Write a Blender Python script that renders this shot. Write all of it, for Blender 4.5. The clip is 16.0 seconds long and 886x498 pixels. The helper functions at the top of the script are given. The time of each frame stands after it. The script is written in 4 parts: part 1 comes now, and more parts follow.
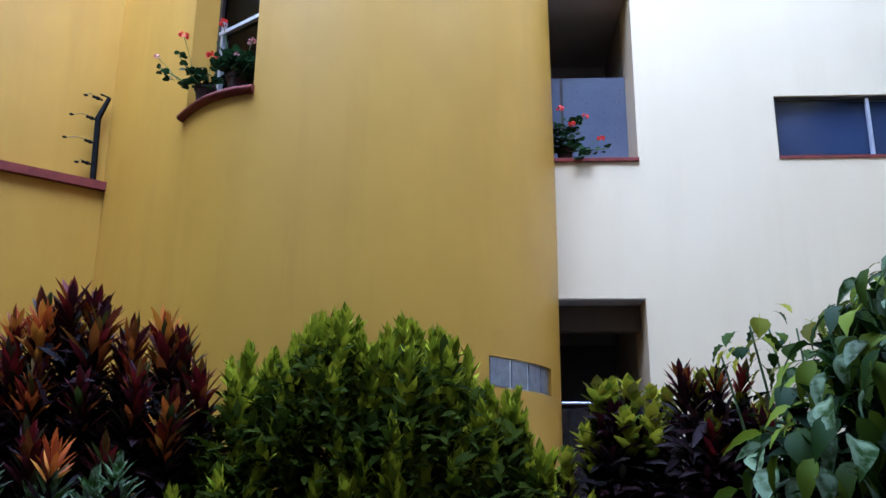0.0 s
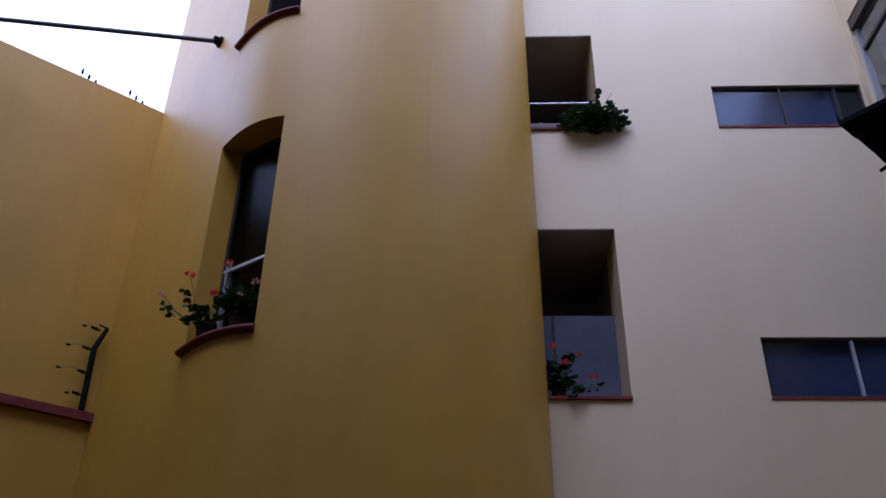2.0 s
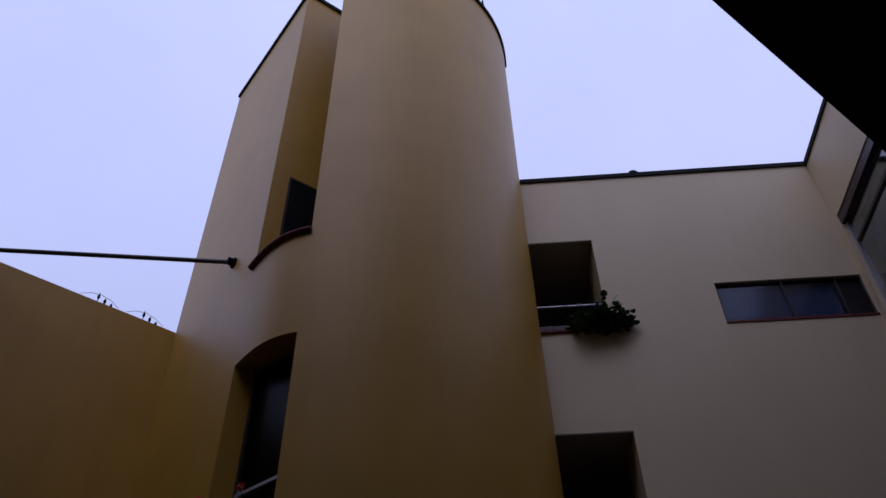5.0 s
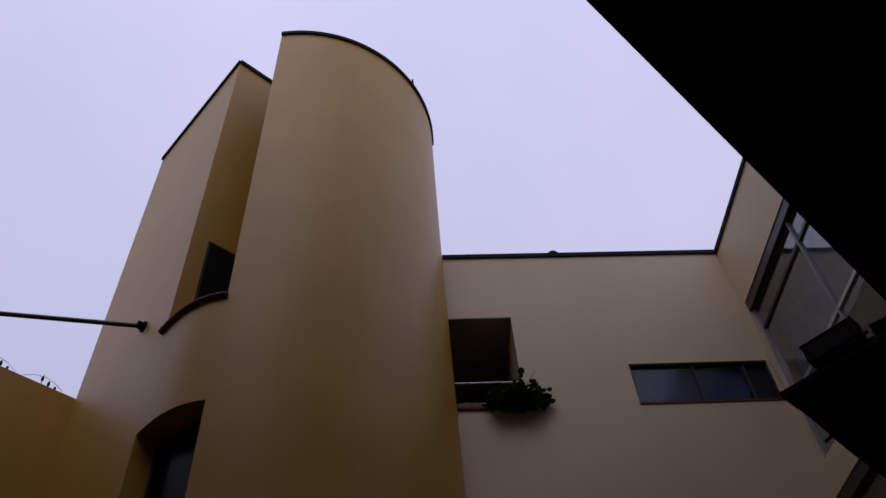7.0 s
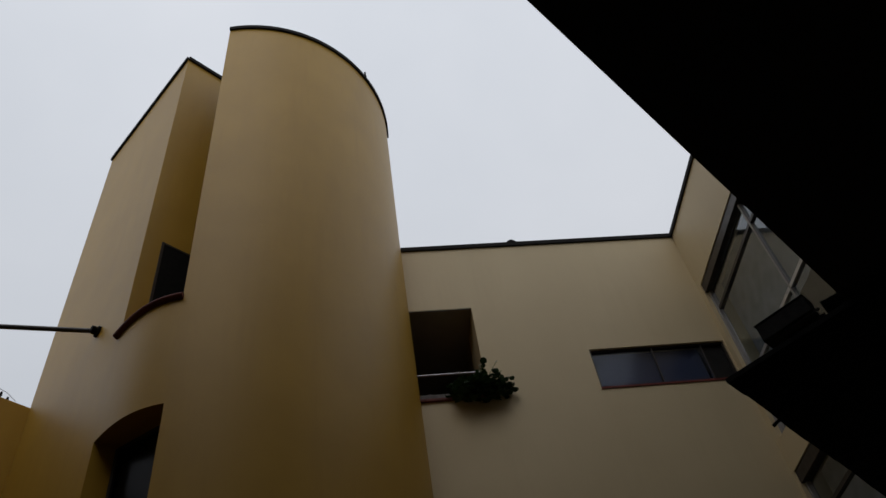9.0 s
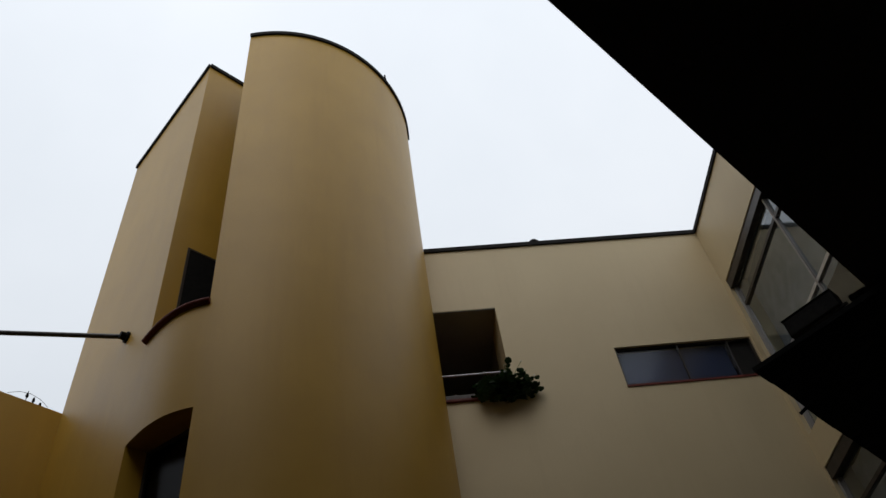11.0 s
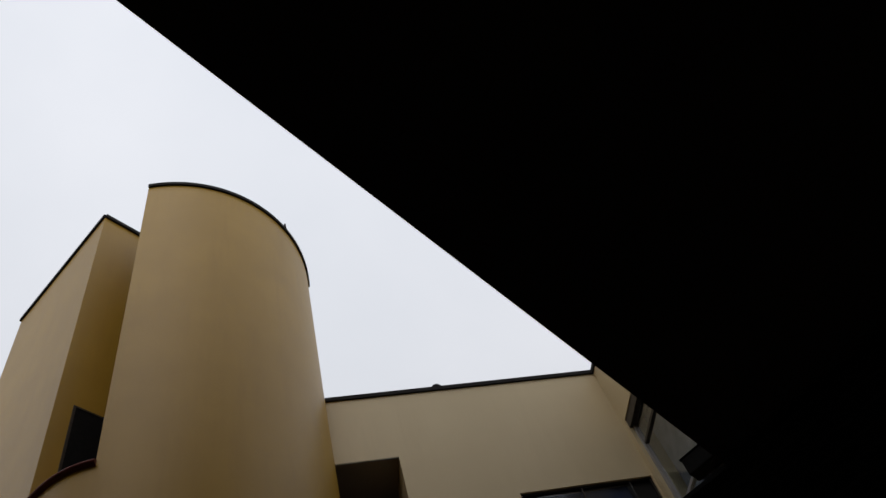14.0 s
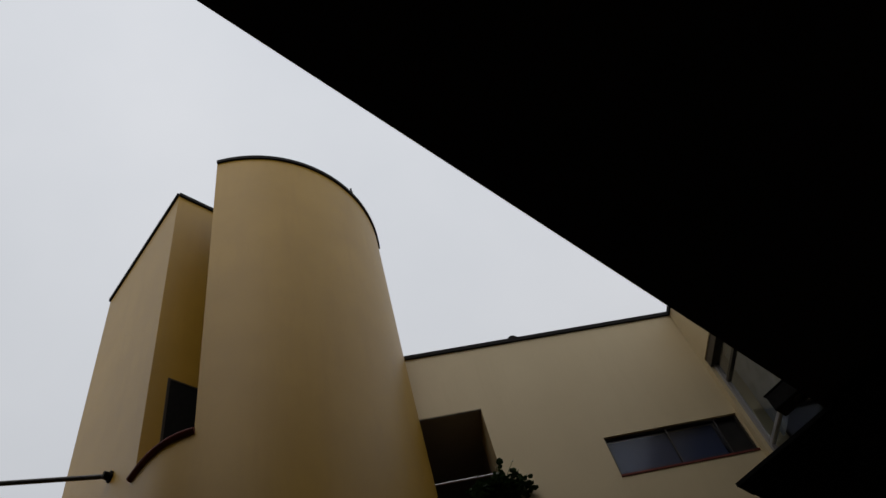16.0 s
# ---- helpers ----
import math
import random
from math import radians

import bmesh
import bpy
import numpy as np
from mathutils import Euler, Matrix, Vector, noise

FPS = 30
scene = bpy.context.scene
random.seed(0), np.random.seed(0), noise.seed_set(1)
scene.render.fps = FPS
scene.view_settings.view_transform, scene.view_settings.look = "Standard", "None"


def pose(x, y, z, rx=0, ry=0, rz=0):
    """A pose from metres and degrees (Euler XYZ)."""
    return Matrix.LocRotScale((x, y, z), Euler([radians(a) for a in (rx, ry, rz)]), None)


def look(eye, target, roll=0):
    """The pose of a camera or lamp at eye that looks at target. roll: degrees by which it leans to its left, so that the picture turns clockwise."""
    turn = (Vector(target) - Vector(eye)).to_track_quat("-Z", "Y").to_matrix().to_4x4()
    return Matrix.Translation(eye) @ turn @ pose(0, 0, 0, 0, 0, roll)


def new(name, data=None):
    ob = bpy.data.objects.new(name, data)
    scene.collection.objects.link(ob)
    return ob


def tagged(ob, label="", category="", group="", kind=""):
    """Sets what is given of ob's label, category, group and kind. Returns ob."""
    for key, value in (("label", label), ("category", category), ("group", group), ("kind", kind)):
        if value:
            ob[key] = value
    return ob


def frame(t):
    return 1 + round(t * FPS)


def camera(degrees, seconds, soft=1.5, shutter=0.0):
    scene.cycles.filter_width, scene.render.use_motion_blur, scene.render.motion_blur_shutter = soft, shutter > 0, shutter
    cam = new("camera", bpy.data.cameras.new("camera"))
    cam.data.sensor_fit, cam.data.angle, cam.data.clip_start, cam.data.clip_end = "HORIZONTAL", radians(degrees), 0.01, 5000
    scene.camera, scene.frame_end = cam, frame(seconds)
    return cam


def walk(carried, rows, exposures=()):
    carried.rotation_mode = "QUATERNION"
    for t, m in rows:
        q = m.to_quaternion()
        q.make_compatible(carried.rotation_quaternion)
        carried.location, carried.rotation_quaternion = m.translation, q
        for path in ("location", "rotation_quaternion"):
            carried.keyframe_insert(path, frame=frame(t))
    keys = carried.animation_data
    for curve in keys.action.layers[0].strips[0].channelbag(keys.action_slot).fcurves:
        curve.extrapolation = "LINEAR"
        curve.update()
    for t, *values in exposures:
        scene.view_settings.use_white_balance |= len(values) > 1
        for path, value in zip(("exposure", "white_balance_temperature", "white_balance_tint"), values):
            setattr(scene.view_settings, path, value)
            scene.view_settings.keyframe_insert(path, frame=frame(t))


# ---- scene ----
cam = camera(57.0, 16.0)
PATH = [
    (0, (0.054, -0.245, 1.624), (-0.063, 1.685, 2.134), 0.5),
    (0.5, (0.045, -0.265, 1.659), (-0.065, 1.612, 2.342), 1.0),
    (1, (0.009, -0.295, 1.694), (-0.085, 1.532, 2.502), 1.3),
    (1.5, (0.002, -0.314, 1.694), (-0.093, 1.464, 2.604), 1.4),
    (2, (-0.004, -0.336, 1.714), (-0.085, 1.391, 2.721), 1.0),
    (2.5, (-0.003, -0.348, 1.707), (-0.097, 1.298, 2.839), 1.2),
    (3, (-0.004, -0.342, 1.707), (-0.074, 1.285, 2.869), 1.0),
    (3.5, (-0.038, -0.348, 1.734), (-0.097, 1.202, 2.997), -0.2),
    (4, (-0.037, -0.359, 1.722), (-0.169, 1.085, 3.1), 0.9),
    (4.5, (-0.047, -0.371, 1.742), (-0.163, 1.067, 3.126), -0.4),
    (7, (-0.022, -0.327, 1.719), (0.093, 0.965, 3.242), -5.0),
    (7.5, (-0.021, -0.331, 1.719), (0.147, 0.949, 3.247), -7.9),
    (8, (-0.013, -0.328, 1.723), (0.177, 0.965, 3.237), -9.0),
    (8.5, (-0.015, -0.333, 1.719), (0.206, 0.959, 3.23), -10.0),
    (9, (-0.005, -0.318, 1.733), (0.207, 0.986, 3.234), -10.1),
    (11.5, (-0.017, -0.34, 1.714), (0.136, 0.959, 3.227), -9.4),
    (12, (-0.021, -0.361, 1.713), (0.144, 0.86, 3.288), -10.5),
    (12.5, (-0.027, -0.38, 1.702), (0.189, 0.79, 3.31), -12.7),
    (13, (-0.0230, -0.3852, 1.7050), (0.3316, 0.8102, 3.2687), -18.0),
    (13.5, (-0.0303, -0.4205, 1.684), (0.3597, 0.5705, 3.377), -23.8),
    (14, (-0.012, -0.3949, 1.694), (0.408, 0.6201, 3.365), -23.1),
    (14.5, (0.0097, -0.3622, 1.7050), (0.3584, 0.6939, 3.3672), -21.0),
    (15, (0.0001, -0.3660, 1.7110), (0.2839, 0.7573, 3.3412), -20.2),
    (15.5, (-0.018, -0.389, 1.704), (0.263, 0.768, 3.311), -20.9),
    (16, (-0.046, -0.434, 1.674), (0.205, 0.677, 3.318), -19.3),
]
EXPOSURES = [(0, 4.25, 4310, 17), (0.5, 3.4, 4400, 18), (1.0, 2.9, 4520, 23), (1.5, 2.5, 4650, 27), (2.5, 1.75, 4850, 38), (3.5, 1.0, 5200, 43), (4.0, 0.5, 5050, 35), (4.5, 0.18, 5050, 37), (7.0, 0.0, 5720, 37), (8.0, 0.08, 5950, 22), (9.0, 0.12, 6450, 12), (11.5, 0.56, 6450, 9), (12.0, 0.25, 6350, 6), (13.0, 0.0, 6450, 10), (14.0, 0.33, 6550, 13), (15.5, 0.08, 6600, 12), (16.0, 0.08, 6600, 12)]
walk(cam, [(t, look(eye, target, roll)) for t, eye, target, roll in PATH], EXPOSURES)

# ---- world and light: an even overcast sky ----
world = bpy.data.worlds.new("overcast_sky")
scene.world = world
world.use_nodes = True
wn, wl = world.node_tree.nodes, world.node_tree.links
wn.clear()
sky = wn.new("ShaderNodeTexSky")
sky.sky_type, sky.sun_disc = "NISHITA", False
sky.sun_elevation, sky.sun_rotation = radians(51), radians(191)
sky.air_density, sky.dust_density = 1.0, 4.0
dim = wn.new("ShaderNodeVectorMath")
dim.operation = "SCALE"
dim.inputs["Scale"].default_value = 0.10
coord = wn.new("ShaderNodeTexCoord")
cloud = wn.new("ShaderNodeTexNoise")
cloud.inputs["Scale"].default_value, cloud.inputs["Detail"].default_value = 2.2, 5.0
ramp = wn.new("ShaderNodeValToRGB")
ramp.color_ramp.elements[0].position, ramp.color_ramp.elements[1].position = 0.3, 0.75
ramp.color_ramp.elements[0].color = (0.62, 0.66, 0.70, 1)
ramp.color_ramp.elements[1].color = (0.73, 0.76, 0.79, 1)
mix = wn.new("ShaderNodeMix")
mix.data_type = "RGBA"
mix.inputs["Factor"].default_value = 0.88
back = wn.new("ShaderNodeBackground")
out = wn.new("ShaderNodeOutputWorld")
wl.new(sky.outputs["Color"], dim.inputs[0])
wl.new(coord.outputs["Generated"], cloud.inputs["Vector"])
wl.new(cloud.outputs["Fac"], ramp.inputs["Fac"])
wl.new(dim.outputs[0], mix.inputs["A"])
wl.new(ramp.outputs["Color"], mix.inputs["B"])
sep, high, shade = wn.new("ShaderNodeSeparateXYZ"), wn.new("ShaderNodeMapRange"), wn.new("ShaderNodeVectorMath")
shade.operation = "SCALE"
high.inputs["To Min"].default_value, high.inputs["To Max"].default_value = 0.50, 1.06
wl.new(coord.outputs["Generated"], sep.inputs[0])
wl.new(sep.outputs["Z"], high.inputs["Value"])
wl.new(mix.outputs["Result"], shade.inputs[0])
wl.new(high.outputs["Result"], shade.inputs["Scale"])
wl.new(shade.outputs[0], back.inputs["Color"])
wl.new(back.outputs[0], out.inputs["Surface"])

sun_data = bpy.data.lights.new("sun", "SUN")
sun_data.energy, sun_data.angle, sun_data.color = 0.15, radians(35), (1.0, 0.97, 0.93)
sun = new("sun", sun_data)
sun.matrix_world = look((-1.2, -6.4, 8.2), (0, 0, 0))


# ---- materials ----
def material(name, low, high, rough=0.7, scale=6.0, fine=60.0, bump=0.15, metal=0.0, spec=0.5, spread=0.0, stain=None, streaks=False):
    """A surface whose colour wanders between low and high, with a fine grain as relief; stain: a darker blotch colour."""
    m = bpy.data.materials.new(name)
    m.use_nodes = True
    n, l = m.node_tree.nodes, m.node_tree.links
    b = n["Principled BSDF"]
    tc = n.new("ShaderNodeTexCoord")
    big, small = n.new("ShaderNodeTexNoise"), n.new("ShaderNodeTexNoise")
    big.inputs["Scale"].default_value, big.inputs["Detail"].default_value = scale, 6
    small.inputs["Scale"].default_value, small.inputs["Detail"].default_value = fine, 4
    l.new(tc.outputs["Object"], big.inputs["Vector"])
    l.new(tc.outputs["Object"], small.inputs["Vector"])
    r = n.new("ShaderNodeValToRGB")
    r.color_ramp.elements[0].position, r.color_ramp.elements[1].position = 0.32, 0.7
    r.color_ramp.elements[0].color, r.color_ramp.elements[1].color = (*low, 1), (*high, 1)
    l.new(big.outputs["Fac"], r.inputs["Fac"])
    colour = r.outputs["Color"]
    if spread:
        info = n.new("ShaderNodeObjectInfo")
        hsv = n.new("ShaderNodeHueSaturation")
        rng = n.new("ShaderNodeMapRange")
        rng.inputs["To Min"].default_value, rng.inputs["To Max"].default_value = 1 - spread, 1 + spread
        l.new(info.outputs["Random"], rng.inputs["Value"])
        l.new(rng.outputs["Result"], hsv.inputs["Value"])
        l.new(colour, hsv.inputs["Color"])
        colour = hsv.outputs["Color"]
    if stain:
        st = n.new("ShaderNodeTexNoise")
        st.inputs["Scale"].default_value, st.inputs["Detail"].default_value, st.inputs["Roughness"].default_value = 1.0, 8, 0.65
        src = tc.outputs["Object"]
        if streaks:
            mp = n.new("ShaderNodeMapping")
            mp.inputs["Scale"].default_value = (4, 4, 0.45)
            l.new(src, mp.inputs["Vector"])
            src = mp.outputs["Vector"]
        l.new(src, st.inputs["Vector"])
        sr = n.new("ShaderNodeMapRange")
        sr.inputs["From Min"].default_value, sr.inputs["From Max"].default_value = 0.5, 0.78
        l.new(st.outputs["Fac"], sr.inputs["Value"])
        mx = n.new("ShaderNodeMix")
        mx.data_type = "RGBA"
        mx.inputs["B"].default_value = (*stain, 1)
        l.new(sr.outputs["Result"], mx.inputs["Factor"])
        l.new(colour, mx.inputs["A"])
        colour = mx.outputs["Result"]
    l.new(colour, b.inputs["Base Color"])
    rr = n.new("ShaderNodeMapRange")
    rr.inputs["To Min"].default_value, rr.inputs["To Max"].default_value = max(0.02, rough - 0.1), min(1, rough + 0.1)
    l.new(small.outputs["Fac"], rr.inputs["Value"])
    l.new(rr.outputs["Result"], b.inputs["Roughness"])
    b.inputs["Metallic"].default_value = metal
    b.inputs["Specular IOR Level"].default_value = spec
    if bump:
        bp = n.new("ShaderNodeBump")
        bp.inputs["Strength"].default_value, bp.inputs["Distance"].default_value = bump, 0.01
        l.new(small.outputs["Fac"], bp.inputs["Height"])
        l.new(bp.outputs["Normal"], b.inputs["Normal"])
    return m


def leaf_material(name, colours, rough=0.4, vein=None, gloss=0.35):
    """Foliage: colours spread over leaves and plants, a lighter midrib, some light through the blade."""
    m = bpy.data.materials.new(name)
    m.use_nodes = True
    n, l = m.node_tree.nodes, m.node_tree.links
    b, outp = n["Principled BSDF"], n["Material Output"]
    geo, info, add = n.new("ShaderNodeNewGeometry"), n.new("ShaderNodeObjectInfo"), n.new("ShaderNodeMath")
    add.operation = "ADD"
    fr = n.new("ShaderNodeMath")
    fr.operation = "FRACT"
    l.new(geo.outputs["Random Per Island"], add.inputs[0])
    l.new(info.outputs["Random"], add.inputs[1])
    l.new(add.outputs[0], fr.inputs[0])
    r = n.new("ShaderNodeValToRGB")
    r.color_ramp.interpolation = "LINEAR"
    els = r.color_ramp.elements
    while len(els) < len(colours):
        els.new(0.5)
    for k, c in enumerate(colours):
        els[k].position, els[k].color = k / (len(colours) - 1), (*c, 1)
    l.new(fr.outputs[0], r.inputs["Fac"])
    tc = n.new("ShaderNodeTexCoord")
    nz = n.new("ShaderNodeTexNoise")
    nz.inputs["Scale"].default_value, nz.inputs["Detail"].default_value = 22.0, 4
    l.new(tc.outputs["Object"], nz.inputs["Vector"])
    mp = n.new("ShaderNodeMapRange")
    mp.inputs["From Min"].default_value, mp.inputs["From Max"].default_value = 0.45, 0.62
    l.new(nz.outputs["Fac"], mp.inputs["Value"])
    mx = n.new("ShaderNodeMix")
    mx.data_type = "RGBA"
    sc = n.new("ShaderNodeMath")
    sc.operation = "MULTIPLY"
    sc.inputs[1].default_value = 0.75 if vein else 0.0
    l.new(mp.outputs["Result"], sc.inputs[0])
    l.new(sc.outputs[0], mx.inputs["Factor"])
    l.new(r.outputs["Color"], mx.inputs["A"])
    mx.inputs["B"].default_value = (*(vein or (0.1, 0.2, 0.05)), 1)
    l.new(mx.outputs["Result"], b.inputs["Base Color"])
    b.inputs["Roughness"].default_value = rough
    b.inputs["Specular IOR Level"].default_value = gloss
    tr = n.new("ShaderNodeBsdfTranslucent")
    l.new(mx.outputs["Result"], tr.inputs["Color"])
    sh = n.new("ShaderNodeMixShader")
    sh.inputs["Fac"].default_value = 0.22
    l.new(b.outputs[0], sh.inputs[1])
    l.new(tr.outputs[0], sh.inputs[2])
    l.new(sh.outputs[0], outp.inputs["Surface"])
    return m


YELLOW = material("ochre_wall_paint", (0.445, 0.252, 0.018), (0.500, 0.287, 0.024), 0.45, 1.6, 190, 0.12, spec=0.42, stain=(0.425, 0.238, 0.017), streaks=True)
CREAM = material("cream_wall_paint", (0.640, 0.522, 0.318), (0.675, 0.555, 0.342), 0.5, 1.3, 190, 0.10, spec=0.35, stain=(0.630, 0.512, 0.310), streaks=True)
# Niche shade put into a greyer plaster colour; window frames reuse the grey.
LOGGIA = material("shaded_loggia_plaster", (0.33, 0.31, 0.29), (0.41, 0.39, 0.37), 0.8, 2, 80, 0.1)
# Plaster darkened so that the inner rooms read as unlit.
INNER = material("interior_shade_plaster", (0.11, 0.105, 0.105), (0.16, 0.15, 0.15), 0.8, 2, 80, 0.1)
COPING = material("dark_bitumen_coping", (0.010, 0.009, 0.009), (0.02, 0.018, 0.017), 0.8, 9, 90, 0.1, spec=0.15)
SILL = material("red_clay_sill", (0.12, 0.020, 0.013), (0.19, 0.036, 0.021), 0.65, 14, 120, 0.3, spec=0.25, stain=(0.07, 0.018, 0.012))
IRON = material("black_painted_iron", (0.006, 0.006, 0.006), (0.012, 0.011, 0.010), 0.75, 20, 160, 0.2, spec=0.06)
STEEL = material("grey_galvanised_steel", (0.06, 0.056, 0.055), (0.10, 0.094, 0.09), 0.5, 16, 160, 0.15, metal=0.3)
ALU = material("pale_aluminium", (0.50, 0.50, 0.52), (0.62, 0.62, 0.64), 0.35, 16, 160, 0.05, metal=0.6)
BRONZE = material("dark_bronze_frame", (0.03, 0.025, 0.022), (0.06, 0.05, 0.045), 0.4, 16, 160, 0.05, metal=0.4)
SOFFIT = material("black_stained_timber", (0.050, 0.038, 0.034), (0.075, 0.056, 0.050), 0.8, 7, 70, 0.3, spec=0.15)
SHEET = material("black_corrugated_sheet", (0.010, 0.010, 0.010), (0.018, 0.017, 0.016), 0.7, 9, 90, 0.1, spec=0.2)
PAVING = material("grey_concrete_paving", (0.055, 0.05, 0.045), (0.08, 0.073, 0.065), 0.85, 3, 90, 0.4, stain=(0.04, 0.037, 0.033))
SOIL = material("dark_garden_soil", (0.03, 0.02, 0.013), (0.07, 0.05, 0.03), 0.95, 12, 60, 0.8)
POT = material("dark_clay_pot", (0.035, 0.018, 0.016), (0.06, 0.03, 0.025), 0.75, 12, 80, 0.3)
BARK = material("brown_stem_bark", (0.02, 0.015, 0.010), (0.045, 0.035, 0.02), 0.85, 25, 120, 0.6)
GREENSTEM = material("green_stem", (0.07, 0.13, 0.03), (0.12, 0.18, 0.05), 0.6, 25, 120, 0.3)
RENDER_GREY = material("grey_house_render", (0.078, 0.063, 0.048), (0.102, 0.084, 0.066), 0.8, 2, 90, 0.2, stain=(0.060, 0.048, 0.036), streaks=True)
FROST = material("frosted_blue_grey_glazing", (0.075, 0.086, 0.124), (0.105, 0.116, 0.158), 0.3, 3, 60, 0.05)
# Colour that imitates a dim room and bluish sky reflection behind glass.
PANE_SHADE = material("dark_blue_pane_shade", (0.040, 0.052, 0.090), (0.060, 0.075, 0.120), 0.7, 2.5, 90, 0.1)
CURTAIN = material("grey_net_curtain", (0.24, 0.235, 0.23), (0.34, 0.33, 0.32), 0.9, 9, 120, 0.2)
BLOCK = material("pale_glass_block", (0.13, 0.14, 0.16), (0.21, 0.22, 0.245), 0.15, 18, 60, 0.5)
MORTAR = material("white_joint_mortar", (0.48, 0.48, 0.47), (0.58, 0.58, 0.57), 0.8, 16, 90, 0.3)
RED = leaf_material("scarlet_petals", [(0.62, 0.03, 0.015), (0.80, 0.07, 0.03), (0.70, 0.04, 0.05)], 0.55)
PINK = leaf_material("faded_pink_petals", [(0.55, 0.22, 0.22), (0.65, 0.35, 0.35)], 0.6)
WHITE_P = leaf_material("white_petals", [(0.70, 0.72, 0.68), (0.80, 0.80, 0.78)], 0.6)
GERANIUM = leaf_material("geranium_leaves", [(0.009, 0.022, 0.006), (0.015, 0.038, 0.010), (0.026, 0.058, 0.016)], 0.65, gloss=0.2)
CROTON = leaf_material("croton_red_leaves", [(0.085, 0.006, 0.007), (0.028, 0.004, 0.007), (0.15, 0.010, 0.008), (0.045, 0.005, 0.007), (0.036, 0.050, 0.006), (0.30, 0.075, 0.006), (0.040, 0.005, 0.008), (0.020, 0.006, 0.006)], 0.5, gloss=0.25)
CROTON_O = leaf_material("croton_orange_leaves", [(0.55, 0.15, 0.008), (0.28, 0.035, 0.008), (0.62, 0.26, 0.012), (0.13, 0.012, 0.008), (0.45, 0.09, 0.008)], 0.5, gloss=0.2)
CROTON_Y = leaf_material("croton_yellow_leaves", [(0.20, 0.24, 0.008), (0.48, 0.45, 0.010), (0.11, 0.15, 0.008), (0.40, 0.36, 0.010), (0.09, 0.08, 0.010)], 0.5, gloss=0.12)
HEDGE = leaf_material("bright_green_leaves", [(0.095, 0.120, 0.002), (0.20, 0.23, 0.003), (0.37, 0.39, 0.004), (0.50, 0.49, 0.006), (0.14, 0.165, 0.003)], 0.65, gloss=0.08)
# Croton leaves, blackened to stand for shade low between the stems.
CROTON_SHADE = leaf_material("croton_inner_shade", [(0.0120, 0.0024, 0.0036), (0.0072, 0.0030, 0.0030), (0.0192, 0.0030, 0.0042), (0.0084, 0.0096, 0.0024)], 0.65, gloss=0.12)
# Hedge leaves again, darkened to imitate the shade inside the bush.
HEDGE_SHADE = leaf_material("hedge_inner_shade", [(0.014, 0.019, 0.001), (0.034, 0.042, 0.002), (0.020, 0.027, 0.002)], 0.85, gloss=0.02)
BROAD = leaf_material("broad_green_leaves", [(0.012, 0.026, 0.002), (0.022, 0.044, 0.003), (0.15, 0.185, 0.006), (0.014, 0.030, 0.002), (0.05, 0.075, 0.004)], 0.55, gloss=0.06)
# Broad leaves with the shrub's inner gloom put into their colour.
BROAD_SHADE = leaf_material("broad_inner_shade", [(0.0042, 0.0098, 0.0014), (0.0070, 0.0154, 0.0014), (0.0112, 0.0210, 0.0021)], 0.75, gloss=0.06)
PALE = leaf_material("variegated_pale_leaves", [(0.022, 0.048, 0.004), (0.040, 0.072, 0.005), (0.018, 0.036, 0.003)], 0.5, vein=(0.26, 0.32, 0.17), gloss=0.08)


def glass(name, tint, rough=0.02):
    m = bpy.data.materials.new(name)
    m.use_nodes = True
    b = m.node_tree.nodes["Principled BSDF"]
    n, l = m.node_tree.nodes, m.node_tree.links
    b.inputs["Base Color"].default_value = (*tint, 1)
    b.inputs["Transmission Weight"].default_value = 1.0
    b.inputs["IOR"].default_value = 1.5
    b.inputs["Roughness"].default_value = rough
    tc, nz, bp = n.new("ShaderNodeTexCoord"), n.new("ShaderNodeTexNoise"), n.new("ShaderNodeBump")
    nz.inputs["Scale"].default_value = 1.6
    bp.inputs["Strength"].default_value, bp.inputs["Distance"].default_value = 0.05, 0.02
    l.new(tc.outputs["Object"], nz.inputs["Vector"])
    l.new(nz.outputs["Fac"], bp.inputs["Height"])
    l.new(bp.outputs["Normal"], b.inputs["Normal"])
    return m


GLASS = glass("clear_window_glass", (0.72, 0.80, 0.86))
# Near-black tint makes the stair room behind the panes look unlit.
DULL = glass("dark_room_glass", (0.05, 0.05, 0.06), 0.2)
DULL.node_tree.nodes["Principled BSDF"].inputs["IOR"].default_value = 1.12
HAZY = glass("hazy_window_glass", (0.50, 0.57, 0.74), 0.14)
HAZY.node_tree.nodes["Principled BSDF"].inputs["IOR"].default_value = 1.36


# ---- mesh helpers ----
def part(name, bm, mat, parent=None, label="", smooth=0.0):
    """Links a bmesh as one mesh object; smooth: the angle in degrees below which edges are rounded in shading."""
    if smooth:
        bm.normal_update()
        for fc in bm.faces:
            fc.smooth = True
        for e in bm.edges:
            if len(e.link_faces) == 2 and e.calc_face_angle(0) > radians(smooth):
                e.smooth = False
    me = bpy.data.meshes.new(name)
    bm.to_mesh(me)
    bm.free()
    me.materials.append(mat)
    ob = new(name, me)
    if parent:
        ob.parent = parent
    if label:
        tagged(ob, label)
    return ob


def shared(name, me, parent, m):
    """One more object on a mesh that others use too."""
    ob = new(name, me)
    ob.parent = parent
    ob.matrix_basis = m
    return ob


